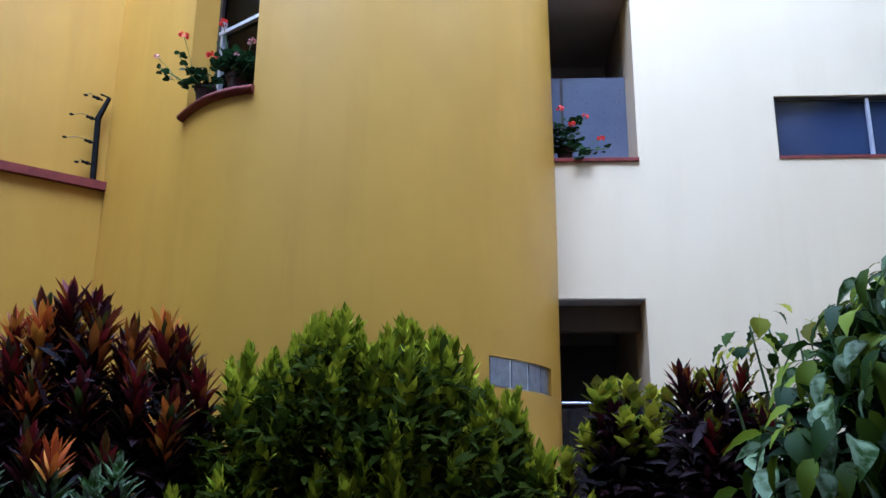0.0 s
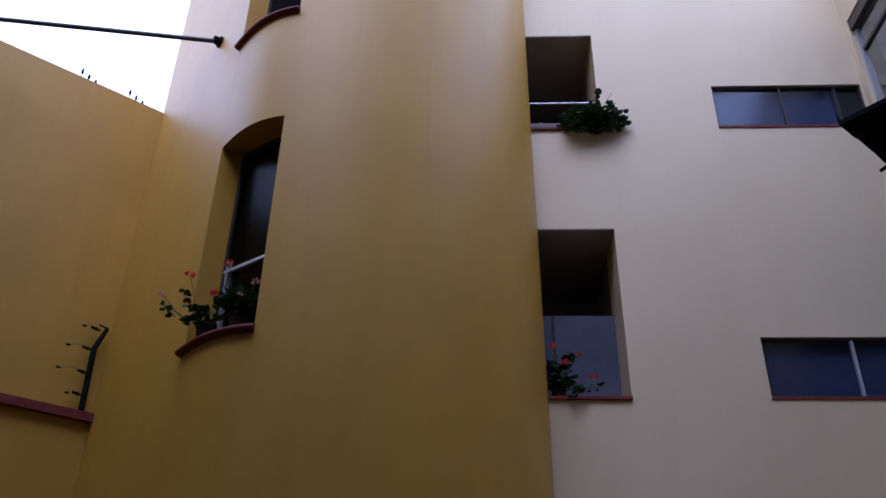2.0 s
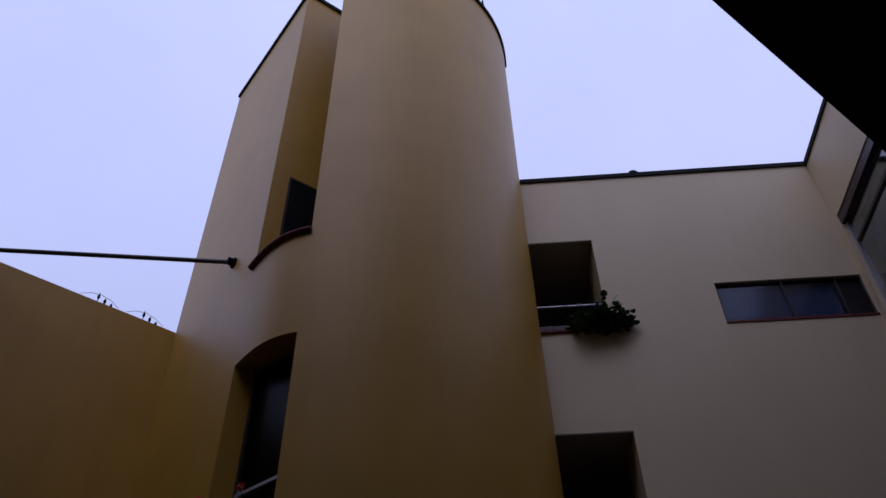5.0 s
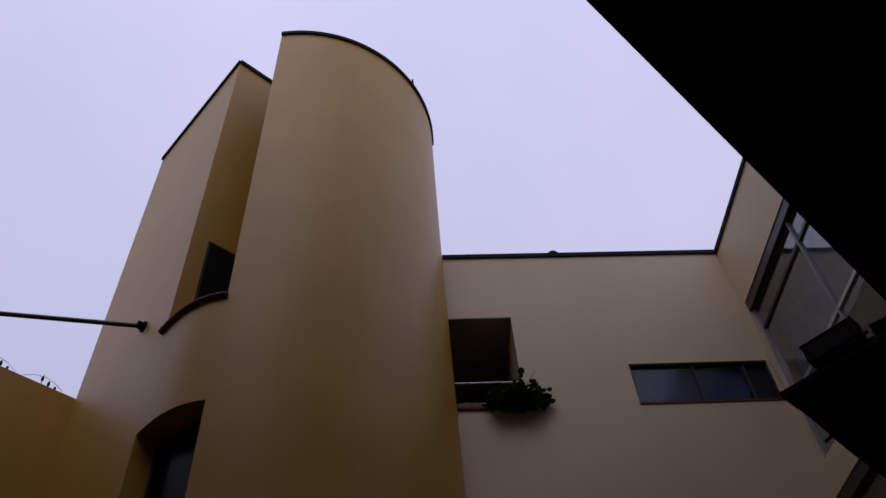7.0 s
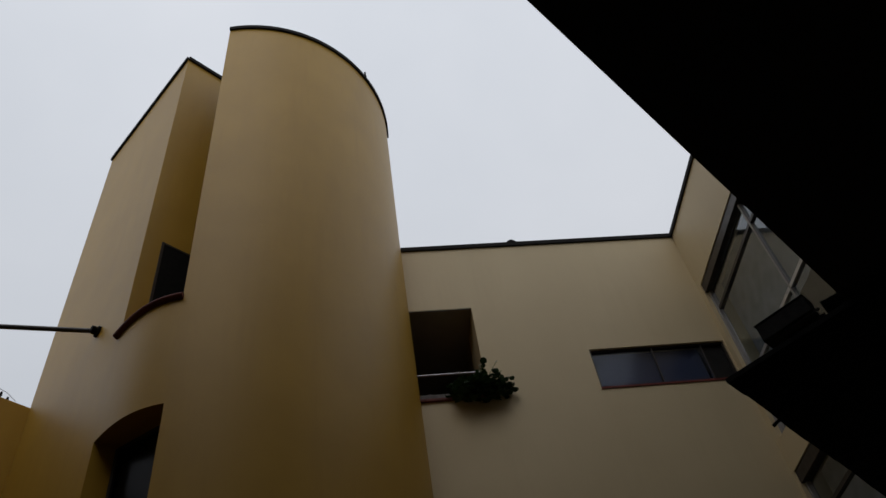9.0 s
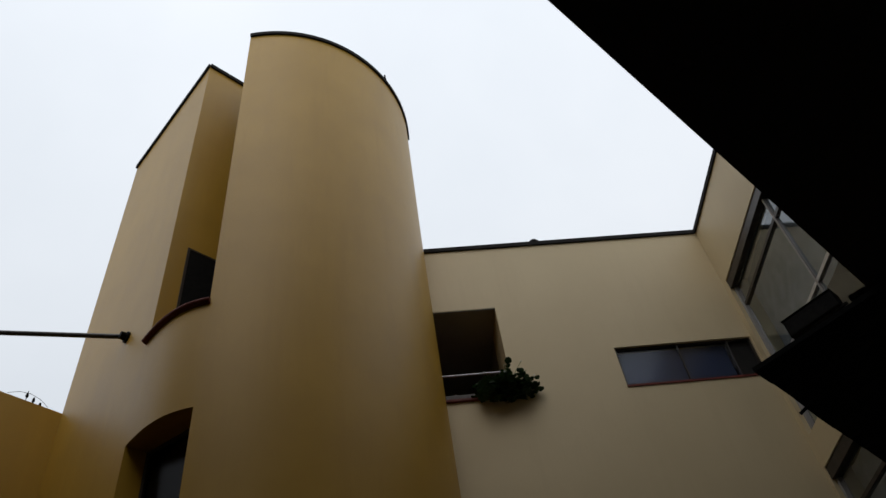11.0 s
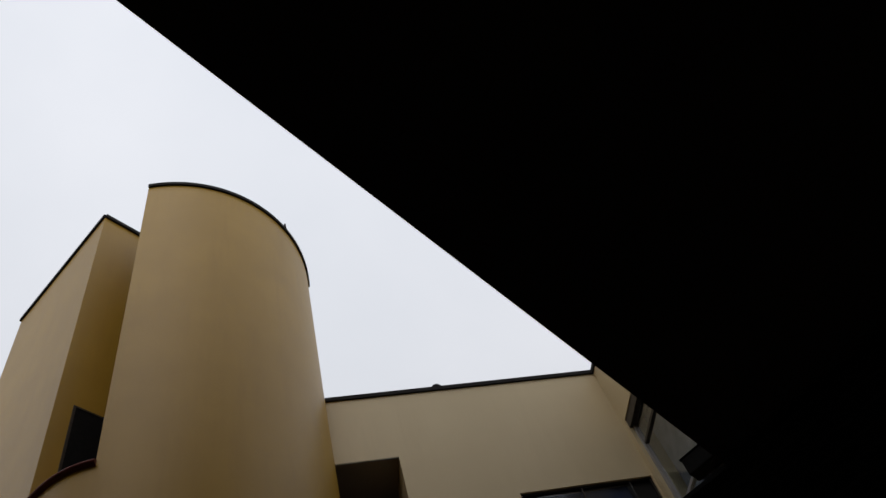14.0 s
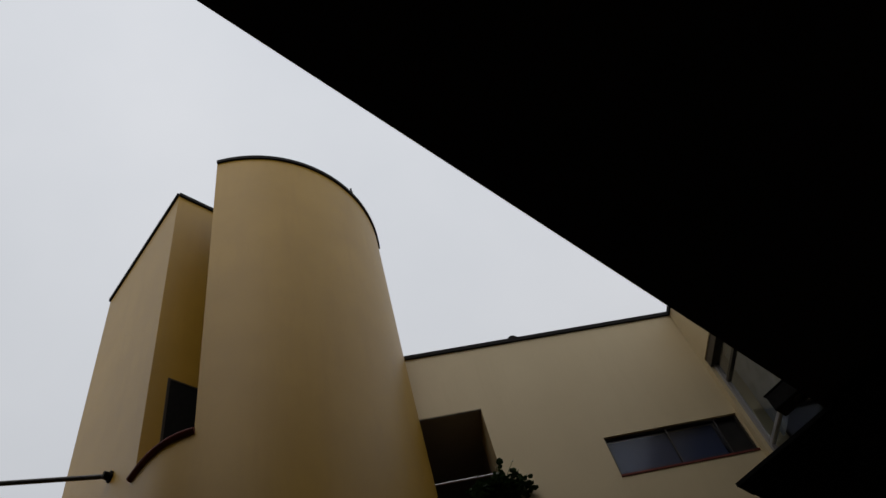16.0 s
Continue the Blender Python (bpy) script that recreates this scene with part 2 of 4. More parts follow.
def thing(name, label, category, at=(0, 0, 0), turn=0.0, group=""):
    ob = new(name)
    ob.empty_display_size = 0.1
    ob.matrix_basis = pose(*at, 0, 0, turn)
    return tagged(ob, label, category, group)


def box(bm, lo, hi, m=None, bevel=0.0):
    vs = [bm.verts.new((x, y, z)) for x in (lo[0], hi[0]) for y in (lo[1], hi[1]) for z in (lo[2], hi[2])]
    fs = [bm.faces.new([vs[k] for k in q]) for q in ((0, 1, 3, 2), (4, 6, 7, 5), (0, 4, 5, 1), (2, 3, 7, 6), (0, 2, 6, 4), (1, 5, 7, 3))]
    if bevel:
        es = {e for fc in fs for e in fc.edges}
        made = bmesh.ops.bevel(bm, geom=list(es), offset=bevel, segments=2, affect="EDGES", profile=0.6)
        vs = list({v for fc in made["faces"] for v in fc.verts} | {v for v in vs if v.is_valid})
    if m is not None:
        bmesh.ops.transform(bm, matrix=m, verts=[v for v in vs if v.is_valid])
    return bm


def boxes(*parts, bevel=0.0, m=None):
    bm = bmesh.new()
    for lo, hi in parts:
        box(bm, lo, hi, m, bevel)
    return bm


def tube(bm, points, radii, sides=8, caps=True):
    """A round bar through points, with a radius at each."""
    rings = []
    pts = [Vector(p) for p in points]
    for k, p in enumerate(pts):
        d = (pts[min(k + 1, len(pts) - 1)] - pts[max(k - 1, 0)]).normalized()
        a = d.orthogonal().normalized()
        b = d.cross(a)
        r = radii[k] if isinstance(radii, (list, tuple)) else radii
        rings.append([bm.verts.new(p + r * (math.cos(t) * a + math.sin(t) * b)) for t in [2 * math.pi * i / sides for i in range(sides)]])
    for u, v in zip(rings, rings[1:]):
        # neighbouring rings may start at different turns: join from the nearest vertex
        off = min(range(sides), key=lambda s: (v[s].co - u[0].co).length)
        for i in range(sides):
            bm.faces.new((u[i], u[(i + 1) % sides], v[(i + 1 + off) % sides], v[(i + off) % sides]))
    if caps:
        bm.faces.new(rings[0][::-1])
        bm.faces.new(rings[-1])
    return bm


def slab_wall(columns, rows, solid, front, rear):
    """A wall with openings: columns and rows of cells, solid(i, j) tells which stand; front(u, z) and rear(u, z) give its two faces."""
    bm = bmesh.new()
    seen = {}

    def vert(i, j, side):
        if (i, j, side) not in seen:
            seen[i, j, side] = bm.verts.new((front, rear)[side](columns[i], rows[j]))
        return seen[i, j, side]

    nc, nr = len(columns) - 1, len(rows) - 1
    full = lambda i, j: 0 <= i < nc and 0 <= j < nr and solid(i, j)
    for i in range(nc):
        for j in range(nr):
            if not full(i, j):
                continue
            a, b, c, d = ((i, j), (i + 1, j), (i + 1, j + 1), (i, j + 1))
            bm.faces.new([vert(*p, 0) for p in (a, b, c, d)])
            bm.faces.new([vert(*p, 1) for p in (d, c, b, a)])
            for (p, q), nb in (((a, b), (i, j - 1)), ((b, c), (i + 1, j)), ((c, d), (i, j + 1)), ((d, a), (i - 1, j))):
                if not full(*nb):
                    bm.faces.new((vert(*q, 0), vert(*p, 0), vert(*p, 1), vert(*q, 1)))
    bmesh.ops.recalc_face_normals(bm, faces=bm.faces)
    return bm


def spans(columns, rows, holes):
    """solid() for slab_wall from holes (u0, u1, z0, z1)."""
    def solid(i, j):
        u, z = (columns[i] + columns[i + 1]) / 2, (rows[j] + rows[j + 1]) / 2
        return not any(a < u < b and c < z < d for a, b, c, d in holes)
    return solid


# ---- the plan in numbers ----
TOP, ROOF, LEFT_TOP = 11.342, 8.920, 7.103       # heights of the stair tower, the flats and the boundary wall
FACADE_Y, SIDE_X = 5.90, 3.775
HUB, RADIUS = Vector((-1.159, 5.902)), 1.663
CORNER, SLOT_A = Vector((-3.206, 6.089)), Vector((-1.951, 4.629))
ANG0 = math.atan2(4.254 - HUB.y, -1.390 - HUB.x)


def tower_plan():
    """The outer line of the tower, from the boundary wall to the facade: a flat flank, a tight bend, a round drum. Returns points with marks."""
    pts = [CORNER.lerp(SLOT_A, k / 6) for k in range(6)] + [SLOT_A]
    slot_b = HUB + RADIUS * Vector((math.cos(ANG0), math.sin(ANG0)))
    d0, d1 = (SLOT_A - CORNER).normalized(), Vector((-math.sin(ANG0), math.cos(ANG0)))
    for k in range(1, 13):
        q = k / 12
        pts.append((1 - q) ** 3 * SLOT_A + 3 * (1 - q) ** 2 * q * (SLOT_A + 0.25 * d0) + 3 * (1 - q) * q * q * (slot_b - 0.25 * d1) + q ** 3 * slot_b)
    first = len(pts)
    stops = [ANG0, math.atan2(4.750 - HUB.y, 0.039 - HUB.x), math.atan2(5.487 - HUB.y, 0.451 - HUB.x), -0.002]
    marks = {"slot": (6, first - 1)}
    for s, (a, b, n) in enumerate(((stops[0], stops[1], 36), (stops[1], stops[2], 16), (stops[2], stops[3], 12))):
        if s == 1:
            marks["block_a"] = len(pts) - 1
        for k in range(1, n + 1):
            w = a + (b - a) * k / n
            pts.append(HUB + RADIUS * Vector((math.cos(w), math.sin(w))))
        if s == 1:
            marks["block_b"] = len(pts) - 1
    return pts, marks


PLAN, MARKS = tower_plan()


def inward(k):
    a, b = PLAN[max(k - 1, 0)], PLAN[min(k + 1, len(PLAN) - 1)]
    d = (b - a).normalized()
    return Vector((-d.y, d.x))


def plan_point(k, depth):
    """The place at a (fractional) step of the plan, so deep behind its outer face."""
    i = min(int(k), len(PLAN) - 2)
    p, n = PLAN[i].lerp(PLAN[i + 1], k - i), inward(i).lerp(inward(i + 1), k - i).normalized()
    return p + depth * n


JAMB = Vector((0.770, 0.637))
S0, S1 = MARKS["slot"]
B0, B1 = MARKS["block_a"], MARKS["block_b"]
THICK = 0.30

# ---- structure: ground ----
tagged(part("ground", boxes(((-200, -200, -0.3), (200, 200, 0.0))), PAVING), "grey concrete paving of the courtyard", "ground", kind="structure")

# ---- structure: stair tower ----
rows_t = [0, 2.080, 2.270, 3.70, 3.845, 5.525, 6.60, 8.9, TOP]
cols_t = list(range(len(PLAN)))


def tower_solid(i, j):
    z = (rows_t[j] + rows_t[j + 1]) / 2
    if S0 <= i < S1 and (3.845 < z < 5.525 or z > 6.60):
        return False
    return not (B0 <= i < B1 and 2.08 < z < 2.27)


def swell(k, z):
    """How far the drum's last stretch stands out beyond its circle: nothing at the top, six centimetres low down."""
    return 0.062 * min(1.0, max(0.0, (8.9 - z) / 5.2)) * max(0.0, (k - B0) / (len(PLAN) - 1 - B0)) ** 2.5


def front_point(k, z):
    return (PLAN[k].x + swell(k, z), PLAN[k].y, z)


def rear_point(k, z):
    if k == S0:
        return (*(PLAN[k] + THICK * JAMB), z)
    return (*plan_point(k, THICK), z)


tower = part("wall_tower", slab_wall(cols_t, rows_t, tower_solid, front_point, rear_point), YELLOW, smooth=25)
tagged(tower, "ochre yellow rendered wall of a rounded stair tower", "wall", kind="structure")


def prism(bm, outline, z0, z1):
    lo, hi = [bm.verts.new((p[0], p[1], z0)) for p in outline], [bm.verts.new((p[0], p[1], z1)) for p in outline]
    bm.faces.new(lo[::-1])
    bm.faces.new(hi)
    for k in range(len(outline)):
        j = (k + 1) % len(outline)
        bm.faces.new((lo[k], lo[j], hi[j], hi[k]))
    bmesh.ops.recalc_face_normals(bm, faces=bm.faces)
    return bm


# the cheek of the tall recess and the walls behind it
side = Vector((-JAMB.y, JAMB.x))
e1 = SLOT_A + 1.05 * JAMB
CHEEK_WIN = (0.17, 0.52, 6.86, 7.87)
cheek_cols, cheek_rows = [THICK, CHEEK_WIN[1], 1.05], [6.60, CHEEK_WIN[2], CHEEK_WIN[3], TOP]
cheek = part("wall_recess", slab_wall(cheek_cols, cheek_rows, spans(cheek_cols, cheek_rows, []), lambda u, z: (*(SLOT_A + u * JAMB), z), lambda u, z: (*(SLOT_A + u * JAMB + 0.2 * side), z)), YELLOW)
tagged(cheek, "ochre yellow cheek wall of the tall tower recess", "wall", kind="structure")
inner_b = plan_point(S1, THICK)
floor_outline = [plan_point(k, 0.02) for k in range(S0, S1 + 1)] + [inner_b + Vector((0.1, 0.5)), e1]
tagged(part("floor_recess", prism(bmesh.new(), floor_outline, 6.50, 6.597), YELLOW), "ochre rendered floor of the tower recess", "floor", kind="structure")
tagged(part("wall_recess_back", prism(bmesh.new(), [e1, inner_b + Vector((0.1, 0.5)), inner_b + Vector((0.2, 0.65)), e1 + 0.2 * JAMB], 6.60, TOP - 0.02), YELLOW), "ochre back wall of the tower recess", "wall", kind="structure")
back_y = 8.6
rear_walls = boxes(((CORNER.x, CORNER.y + 0.02, 0), (CORNER.x + 0.25, back_y, TOP)), ((0.26, 6.41, 0), (0.508, back_y, TOP)), ((CORNER.x + 0.25, back_y - 0.25, 0), (0.26, back_y, TOP)))
tagged(part("wall_tower_rear", rear_walls, YELLOW), "ochre rear walls of the stair tower", "wall", kind="structure")
roof_outline = [plan_point(k, 0.15) for k in range(S1, len(PLAN))] + [Vector((0.3, 8.4)), Vector((-3.0, 8.4)), Vector((-3.0, 6.3)), SLOT_A + 0.8 * JAMB + 0.25 * side, e1 + 0.1 * JAMB]
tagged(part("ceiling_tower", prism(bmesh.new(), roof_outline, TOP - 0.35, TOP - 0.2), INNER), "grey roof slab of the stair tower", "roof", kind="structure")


def coping_strip(outer, lift=0.008, over=0.025, wide=0.34):
    """A flat coping along an open line; outer: points and the way inward at each."""
    bm = bmesh.new()
    rings = []
    for p, n in outer:
        a, b = p - over * n, p + wide * n
        rings.append([bm.verts.new(v) for v in ((*a, -0.055), (*a, lift), (*b, lift), (*b, -0.055))])
    for u, v in zip(rings, rings[1:]):
        for k in range(4):
            bm.faces.new((u[k], v[k], v[(k + 1) % 4], u[(k + 1) % 4]))
    bm.faces.new(rings[0])
    bm.faces.new(rings[-1][::-1])
    bmesh.ops.recalc_face_normals(bm, faces=bm.faces)
    return bm


def place(ob, z):
    ob.location = (0, 0, z)
    return ob


drum_coping = place(part("trim_drum_coping", coping_strip([(PLAN[k], inward(k)) for k in range(S1, len(PLAN))]), COPING, smooth=30), TOP)
tagged(drum_coping, "thin dark coping round the tower top", "coping", kind="structure")
flank = [(CORNER, inward(0)), (SLOT_A, inward(0))]
tagged(place(part("trim_flank_coping", coping_strip(flank), COPING), TOP), "thin dark coping on the tower flank", "coping", kind="structure")
tagged(place(part("trim_cheek_coping", coping_strip([(SLOT_A + 0.0 * JAMB, side), (SLOT_A + 1.0 * JAMB, side)], lift=0.005, wide=0.2), COPING), TOP), "thin dark coping on the recess cheek", "coping", kind="structure")

# ---- structure: cream flats ----
X0 = 0.500
xs = [X0, 1.195, 1.224, 2.318, 3.76, SIDE_X + 0.3]
zs = [0, 1.25, 2.85, 3.965, 3.975, 4.495, 5.55, 6.67, 6.68, 7.19, 7.90, ROOF]
HOLES = [(X0, 1.224, 1.25, 2.85), (X0, 1.224, 3.965, 5.55), (X0, 1.195, 6.67, 7.90), (2.318, 3.76, 3.975, 4.495), (2.318, 3.76, 6.68, 7.19)]
DEEP = 0.5
facade = slab_wall(xs, zs, spans(xs, zs, HOLES), lambda x, z: (x, FACADE_Y, z), lambda x, z: (x, FACADE_Y + DEEP, z))
tagged(part("wall_facade", facade, CREAM), "cream rendered courtyard wall of the flats", "wall", kind="structure")
RW = [(3.15, 5.82, 5.86, 7.95), (3.15, 5.86, 4.2, 5.555)]
ys, zr = [-2.0, 3.15, 5.82, 5.86, FACADE_Y], [0, 4.2, 5.555, 5.86, 7.95, ROOF]
tagged(part("wall_side", slab_wall(ys, zr, spans(ys, zr, RW), lambda y, z: (SIDE_X, y, z), lambda y, z: (SIDE_X + 0.3, y, z)), CREAM), "cream rendered side wall of the flats", "wall", kind="structure")
body = boxes(((X0, back_y, 0), (9, back_y + 0.2, ROOF)), ((9, -2, 0), (9.2, back_y + 0.2, ROOF)), ((SIDE_X, -2.2, 0), (9.2, -2, ROOF)))
tagged(part("wall_flats_rear", body, CREAM), "cream rear walls of the flats", "wall", kind="structure")
slabs = bmesh.new()
for z in (2.95, 5.65, 8.5):
    box(slabs, (0.52, FACADE_Y + DEEP, z), (9, back_y, z + 0.2))
    box(slabs, (SIDE_X + 0.3, -2, z), (9, FACADE_Y + DEEP - 0.002, z + 0.2))
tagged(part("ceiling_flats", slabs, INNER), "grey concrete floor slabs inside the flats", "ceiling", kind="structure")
bm = bmesh.new()
box(bm, (X0 + 0.012, FACADE_Y - 0.022, ROOF - 0.05), (SIDE_X - 0.022, FACADE_Y + 0.3, ROOF + 0.008))
tagged(part("trim_facade_coping", bm, COPING), "thin dark coping on the flats' parapet", "coping", kind="structure")
tagged(part("trim_side_coping", boxes(((SIDE_X - 0.02, -2, ROOF - 0.05), (SIDE_X + 0.32, FACADE_Y + 0.3, ROOF + 0.01))), COPING), "thin dark coping on the side parapet", "coping", kind="structure")

# ---- structure: boundary wall ----
ALONG = Vector((-0.7410, -0.6716))
OUTSIDE = Vector((-0.6716, 0.7410))


def along(s, off, z):
    """A place by the boundary wall: metres from the tower, metres proud of its face, height."""
    p = CORNER + s * ALONG - off * OUTSIDE
    return Vector((p.x, p.y, z))


def wall_prism(s0, s1, o0, o1, z0, z1):
    return prism(bmesh.new(), [along(s0, o0, 0), along(s1, o0, 0), along(s1, o1, 0), along(s0, o1, 0)], z0, z1)


tagged(part("wall_boundary", wall_prism(-0.4, 9.0, 0.0, -0.25, 0, LEFT_TOP), YELLOW), "tall ochre yellow rendered boundary wall", "wall", kind="structure")
tagged(part("wall_boundary_low", wall_prism(-0.03, 9.0, 0.05, 0.002, 0, 3.80), YELLOW), "ochre lower boundary wall below a red coping", "wall", kind="structure")
coping = part("trim_red_coping", wall_prism(-0.05, 9.0, 0.11, 0.003, 3.80, 3.872), SILL)
tagged(coping, "red painted coping along the low boundary wall", "coping", kind="structure")

# ---- structure: the canopy under which one stands, and unseen house walls added round it ----
OUT, EDGE = Vector((-0.6717, 0.7408)), Vector((0.7408, 0.6717))


def by_house(s, u, z=0.0):
    """A place by the house: metres along the canopy's edge, metres out from the courtyard's origin."""
    p = s * EDGE + u * OUT
    return Vector((p.x, p.y, z))


def house_prism(s0, s1, u0, u1, z0, z1):
    return prism(bmesh.new(), [by_house(s0, u0), by_house(s1, u0), by_house(s1, u1), by_house(s0, u1)], z0, z1)


LIP, CANOPY_Z = -0.170, 2.10
# House wall out of view, added to close the place behind the canopy.
tagged(part("wall_unseen_house", house_prism(-2.195, 4.80, -1.5, -1.8, 0, 2.17), RENDER_GREY), "unseen grey house wall added behind the canopy", "wall", kind="structure")
# Unseen upper storeys, sized to keep sky light off the lower walls.
tagged(part("wall_shade_upper", house_prism(-2.195, 3.60, -0.25, -1.8, 2.175, 11.2), RENDER_GREY), "unseen grey storeys over the canopy, added to shade the courtyard", "wall", kind="structure")
# Unseen end wall, set close to darken the boundary wall's lower part.
tagged(part("wall_shade_end", prism(bmesh.new(), [by_house(-2.2, -1.9), by_house(-2.4, -1.9), by_house(-2.4, 6.9), by_house(-2.2, 6.9)], 0, 9.8), RENDER_GREY), "unseen grey wall added to close and shade the courtyard", "wall", kind="structure")

canopy = thing("canopy", "black timber canopy with a corrugated sheet edge, against the house", "canopy")
part("roof_deck", house_prism(-2.195, 4.4, LIP, -1.495, CANOPY_Z, CANOPY_Z + 0.07), SOFFIT, canopy)
part("fascia", house_prism(-2.195, 0.280, LIP - 0.003, LIP - 0.03, CANOPY_Z + 0.0705, CANOPY_Z + 0.12), SOFFIT, canopy)


def corrugated(s0, s1, u0, u1, z, pitch, depth, thick=0.004):
    bm = bmesh.new()
    n = int((s1 - s0) / pitch * 8)
    top, low = [], []
    for k in range(n + 1):
        s = s0 + (s1 - s0) * k / n
        w = depth / 2 * math.sin(2 * math.pi * (s - s0) / pitch)
        jig = 0.003 * noise.noise(Vector((s * 14, 0, 0)))
        ring = []
        for u in (u0, u1 + jig + 0.001 * math.sin(2 * math.pi * (s - s0) / pitch)):
            q = by_house(s, u, z + w)
            ring.append((bm.verts.new(q), bm.verts.new(q + Vector((0, 0, thick)))))
        top.append(ring)
    for a, b in zip(top, top[1:]):
        bm.faces.new((a[0][0], b[0][0], b[1][0], a[1][0]))
        bm.faces.new((a[0][1], a[1][1], b[1][1], b[0][1]))
        bm.faces.new((a[1][0], b[1][0], b[1][1], a[1][1]))
        bm.faces.new((a[0][0], a[0][1], b[0][1], b[0][0]))
    for e in (top[0], top[-1]):
        bm.faces.new((e[0][0], e[1][0], e[1][1], e[0][1]))
    bmesh.ops.recalc_face_normals(bm, faces=bm.faces)
    return bm


part("sheet", corrugated(0.282, 4.3, LIP - 0.25, -0.072, CANOPY_Z - 0.010, 0.024, 0.005), SHEET, canopy, "black corrugated roofing sheet", smooth=50)
hook = bmesh.new()
h0 = by_house(0.356, -0.074, 2.090)
tube(hook, [h0, h0 + 0.004 * Vector((*OUT, -0.2)), h0 + 0.008 * Vector((*OUT, -0.25))], 0.0016, 6)
part("hook", hook, IRON, canopy)


# ---- windows ----
def framed(lo, hi, bar=0.035, deep=0.05):
    """The four bars of a frame in the x-z plane."""
    x0, z0, x1, z1 = *lo, *hi
    return boxes(((x0, 0, z0), (x1, deep, z0 + bar)), ((x0, 0, z1 - bar), (x1, deep, z1)), ((x0, 0, z0 + bar), (x0 + bar, deep, z1 - bar)), ((x1 - bar, 0, z0 + bar), (x1, deep, z1 - bar)))


def pane(win, x0, x1, z0, z1, y=0.02, mat=GLASS, name="pane"):
    ob = part(name, boxes(((x0, y, z0), (x1, y + 0.006, z1))), mat, win)
    if mat in (GLASS, HAZY):
        ob.visible_shadow = False
    return ob


def strip_window(number, z0, z1, mulls, open_from):
    """A long low window: aluminium frame, fixed panes, a black sheet for the dark room at its far end."""
    w = thing(f"window_{number}", "long low sliding window in a pale metal frame, in the cream wall", "window", (2.318, FACADE_Y + 0.026, z0))
    tagged(w, kind="structure")
    wide, tall = 3.76 - 2.318, z1 - z0
    part("window_frame", framed((0, 0), (wide, tall), 0.022, 0.04), BRONZE, w)
    part("rail", boxes(((0.0, -0.012, 0.0), (wide, -0.001, 0.018))), ALU, w, "pale aluminium bottom rail")
    edges = [0.022] + mulls + [wide - 0.022]
    slim = 0.012 if number == 1 else 0.006
    for a, b in zip(edges, edges[1:]):
        if a < open_from:
            pane(w, a + 0.008, min(b, open_from) - 0.008, 0.022, tall - 0.022, mat=HAZY)
    for x in mulls:
        part("mullion", boxes(((x - slim, -0.006, 0.0225), (x + slim, 0.03, tall - 0.0225)), bevel=0.002), ALU if number == 1 else BRONZE, w)
    # Added sheet: its dark blue stands for dim interior and mirrored sky.
    part("blind", boxes(((0.03, 0.06, 0.024), (open_from - 0.02, 0.066, tall - 0.024))), PANE_SHADE, w, "dark blue-grey sheet for the dim room and reflected sky")
    if open_from < wide - 0.1:
        # Black sheet stands in for the darkness of the room.
        part("window_backing", boxes(((open_from + 0.014, 0.03, 0.023), (wide - 0.023, 0.036, tall - 0.023))), SHEET, w, "black sheet for the unlit room behind the open sash")
    part("window_sill", boxes(((0.0, -0.036, -0.014), (wide, -0.0135, 0.010))), SILL, w, "thin red sill")
    return w


def curtain_sheet(x0, x1, z0, z1, y, folds=9.0, depth=0.02):
    bm = bmesh.new()
    n = 60
    low = []
    for k in range(n + 1):
        x = x0 + (x1 - x0) * k / n
        d = y + depth * math.sin(folds * 6.28 * (x - x0) + 1.5 * math.sin(4 * x)) * (0.6 + 0.4 * math.sin(2.3 * x))
        low.append((bm.verts.new((x, d, z0)), bm.verts.new((x, d, z1))))
    for a, b in zip(low, low[1:]):
        bm.faces.new((a[0], b[0], b[1], a[1]))
    return bm


strip_window(1, 3.975, 4.495, [0.735], 1.40)
strip_window(2, 6.68, 7.19, [0.66, 1.19], 1.19)


def niche(number, z0, z1, right, panel_top, mat, label):
    """A deep loggia behind an opening: side, ceiling and back walls, and a low panel with a slim top rail across it."""
    w = thing(f"window_{number}", label, "window", (X0, FACADE_Y + 0.40, z0))
    tagged(w, kind="structure")
    wide = right - X0 - 0.001
    part("panel", boxes(((0.012, 0, 0.02), (wide, 0.012, panel_top))), mat, w)
    part("stile", boxes(((0.16, -0.012, 0.02), (0.185, -0.001, panel_top))), BRONZE, w)
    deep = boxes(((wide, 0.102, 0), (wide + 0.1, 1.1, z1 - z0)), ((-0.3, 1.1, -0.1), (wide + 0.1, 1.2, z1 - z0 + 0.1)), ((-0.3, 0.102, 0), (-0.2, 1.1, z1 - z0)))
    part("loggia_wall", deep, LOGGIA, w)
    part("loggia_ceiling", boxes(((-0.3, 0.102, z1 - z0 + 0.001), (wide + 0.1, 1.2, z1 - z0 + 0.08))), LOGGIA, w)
    # Added liner: its grey imitates shade under the niche head.
    part("soffit_shade", boxes(((0.006, -0.395, z1 - z0 - 0.010), (wide - 0.004, 0.10, z1 - z0 - 0.004))), LOGGIA, w, "thin grey lining, added to darken the soffit as shade")
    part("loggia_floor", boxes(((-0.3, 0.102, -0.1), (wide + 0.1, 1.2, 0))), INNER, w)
    # Dark sheet added where the back of the niche lies in shade.
    part("back_shade_sheet", boxes(((-0.1, 1.07, 0.0), (wide - 0.02, 1.095, z1 - z0 - 0.15)), bevel=0.004), INNER, w, "dark grey sheet for the deep shade at the back")
    return w


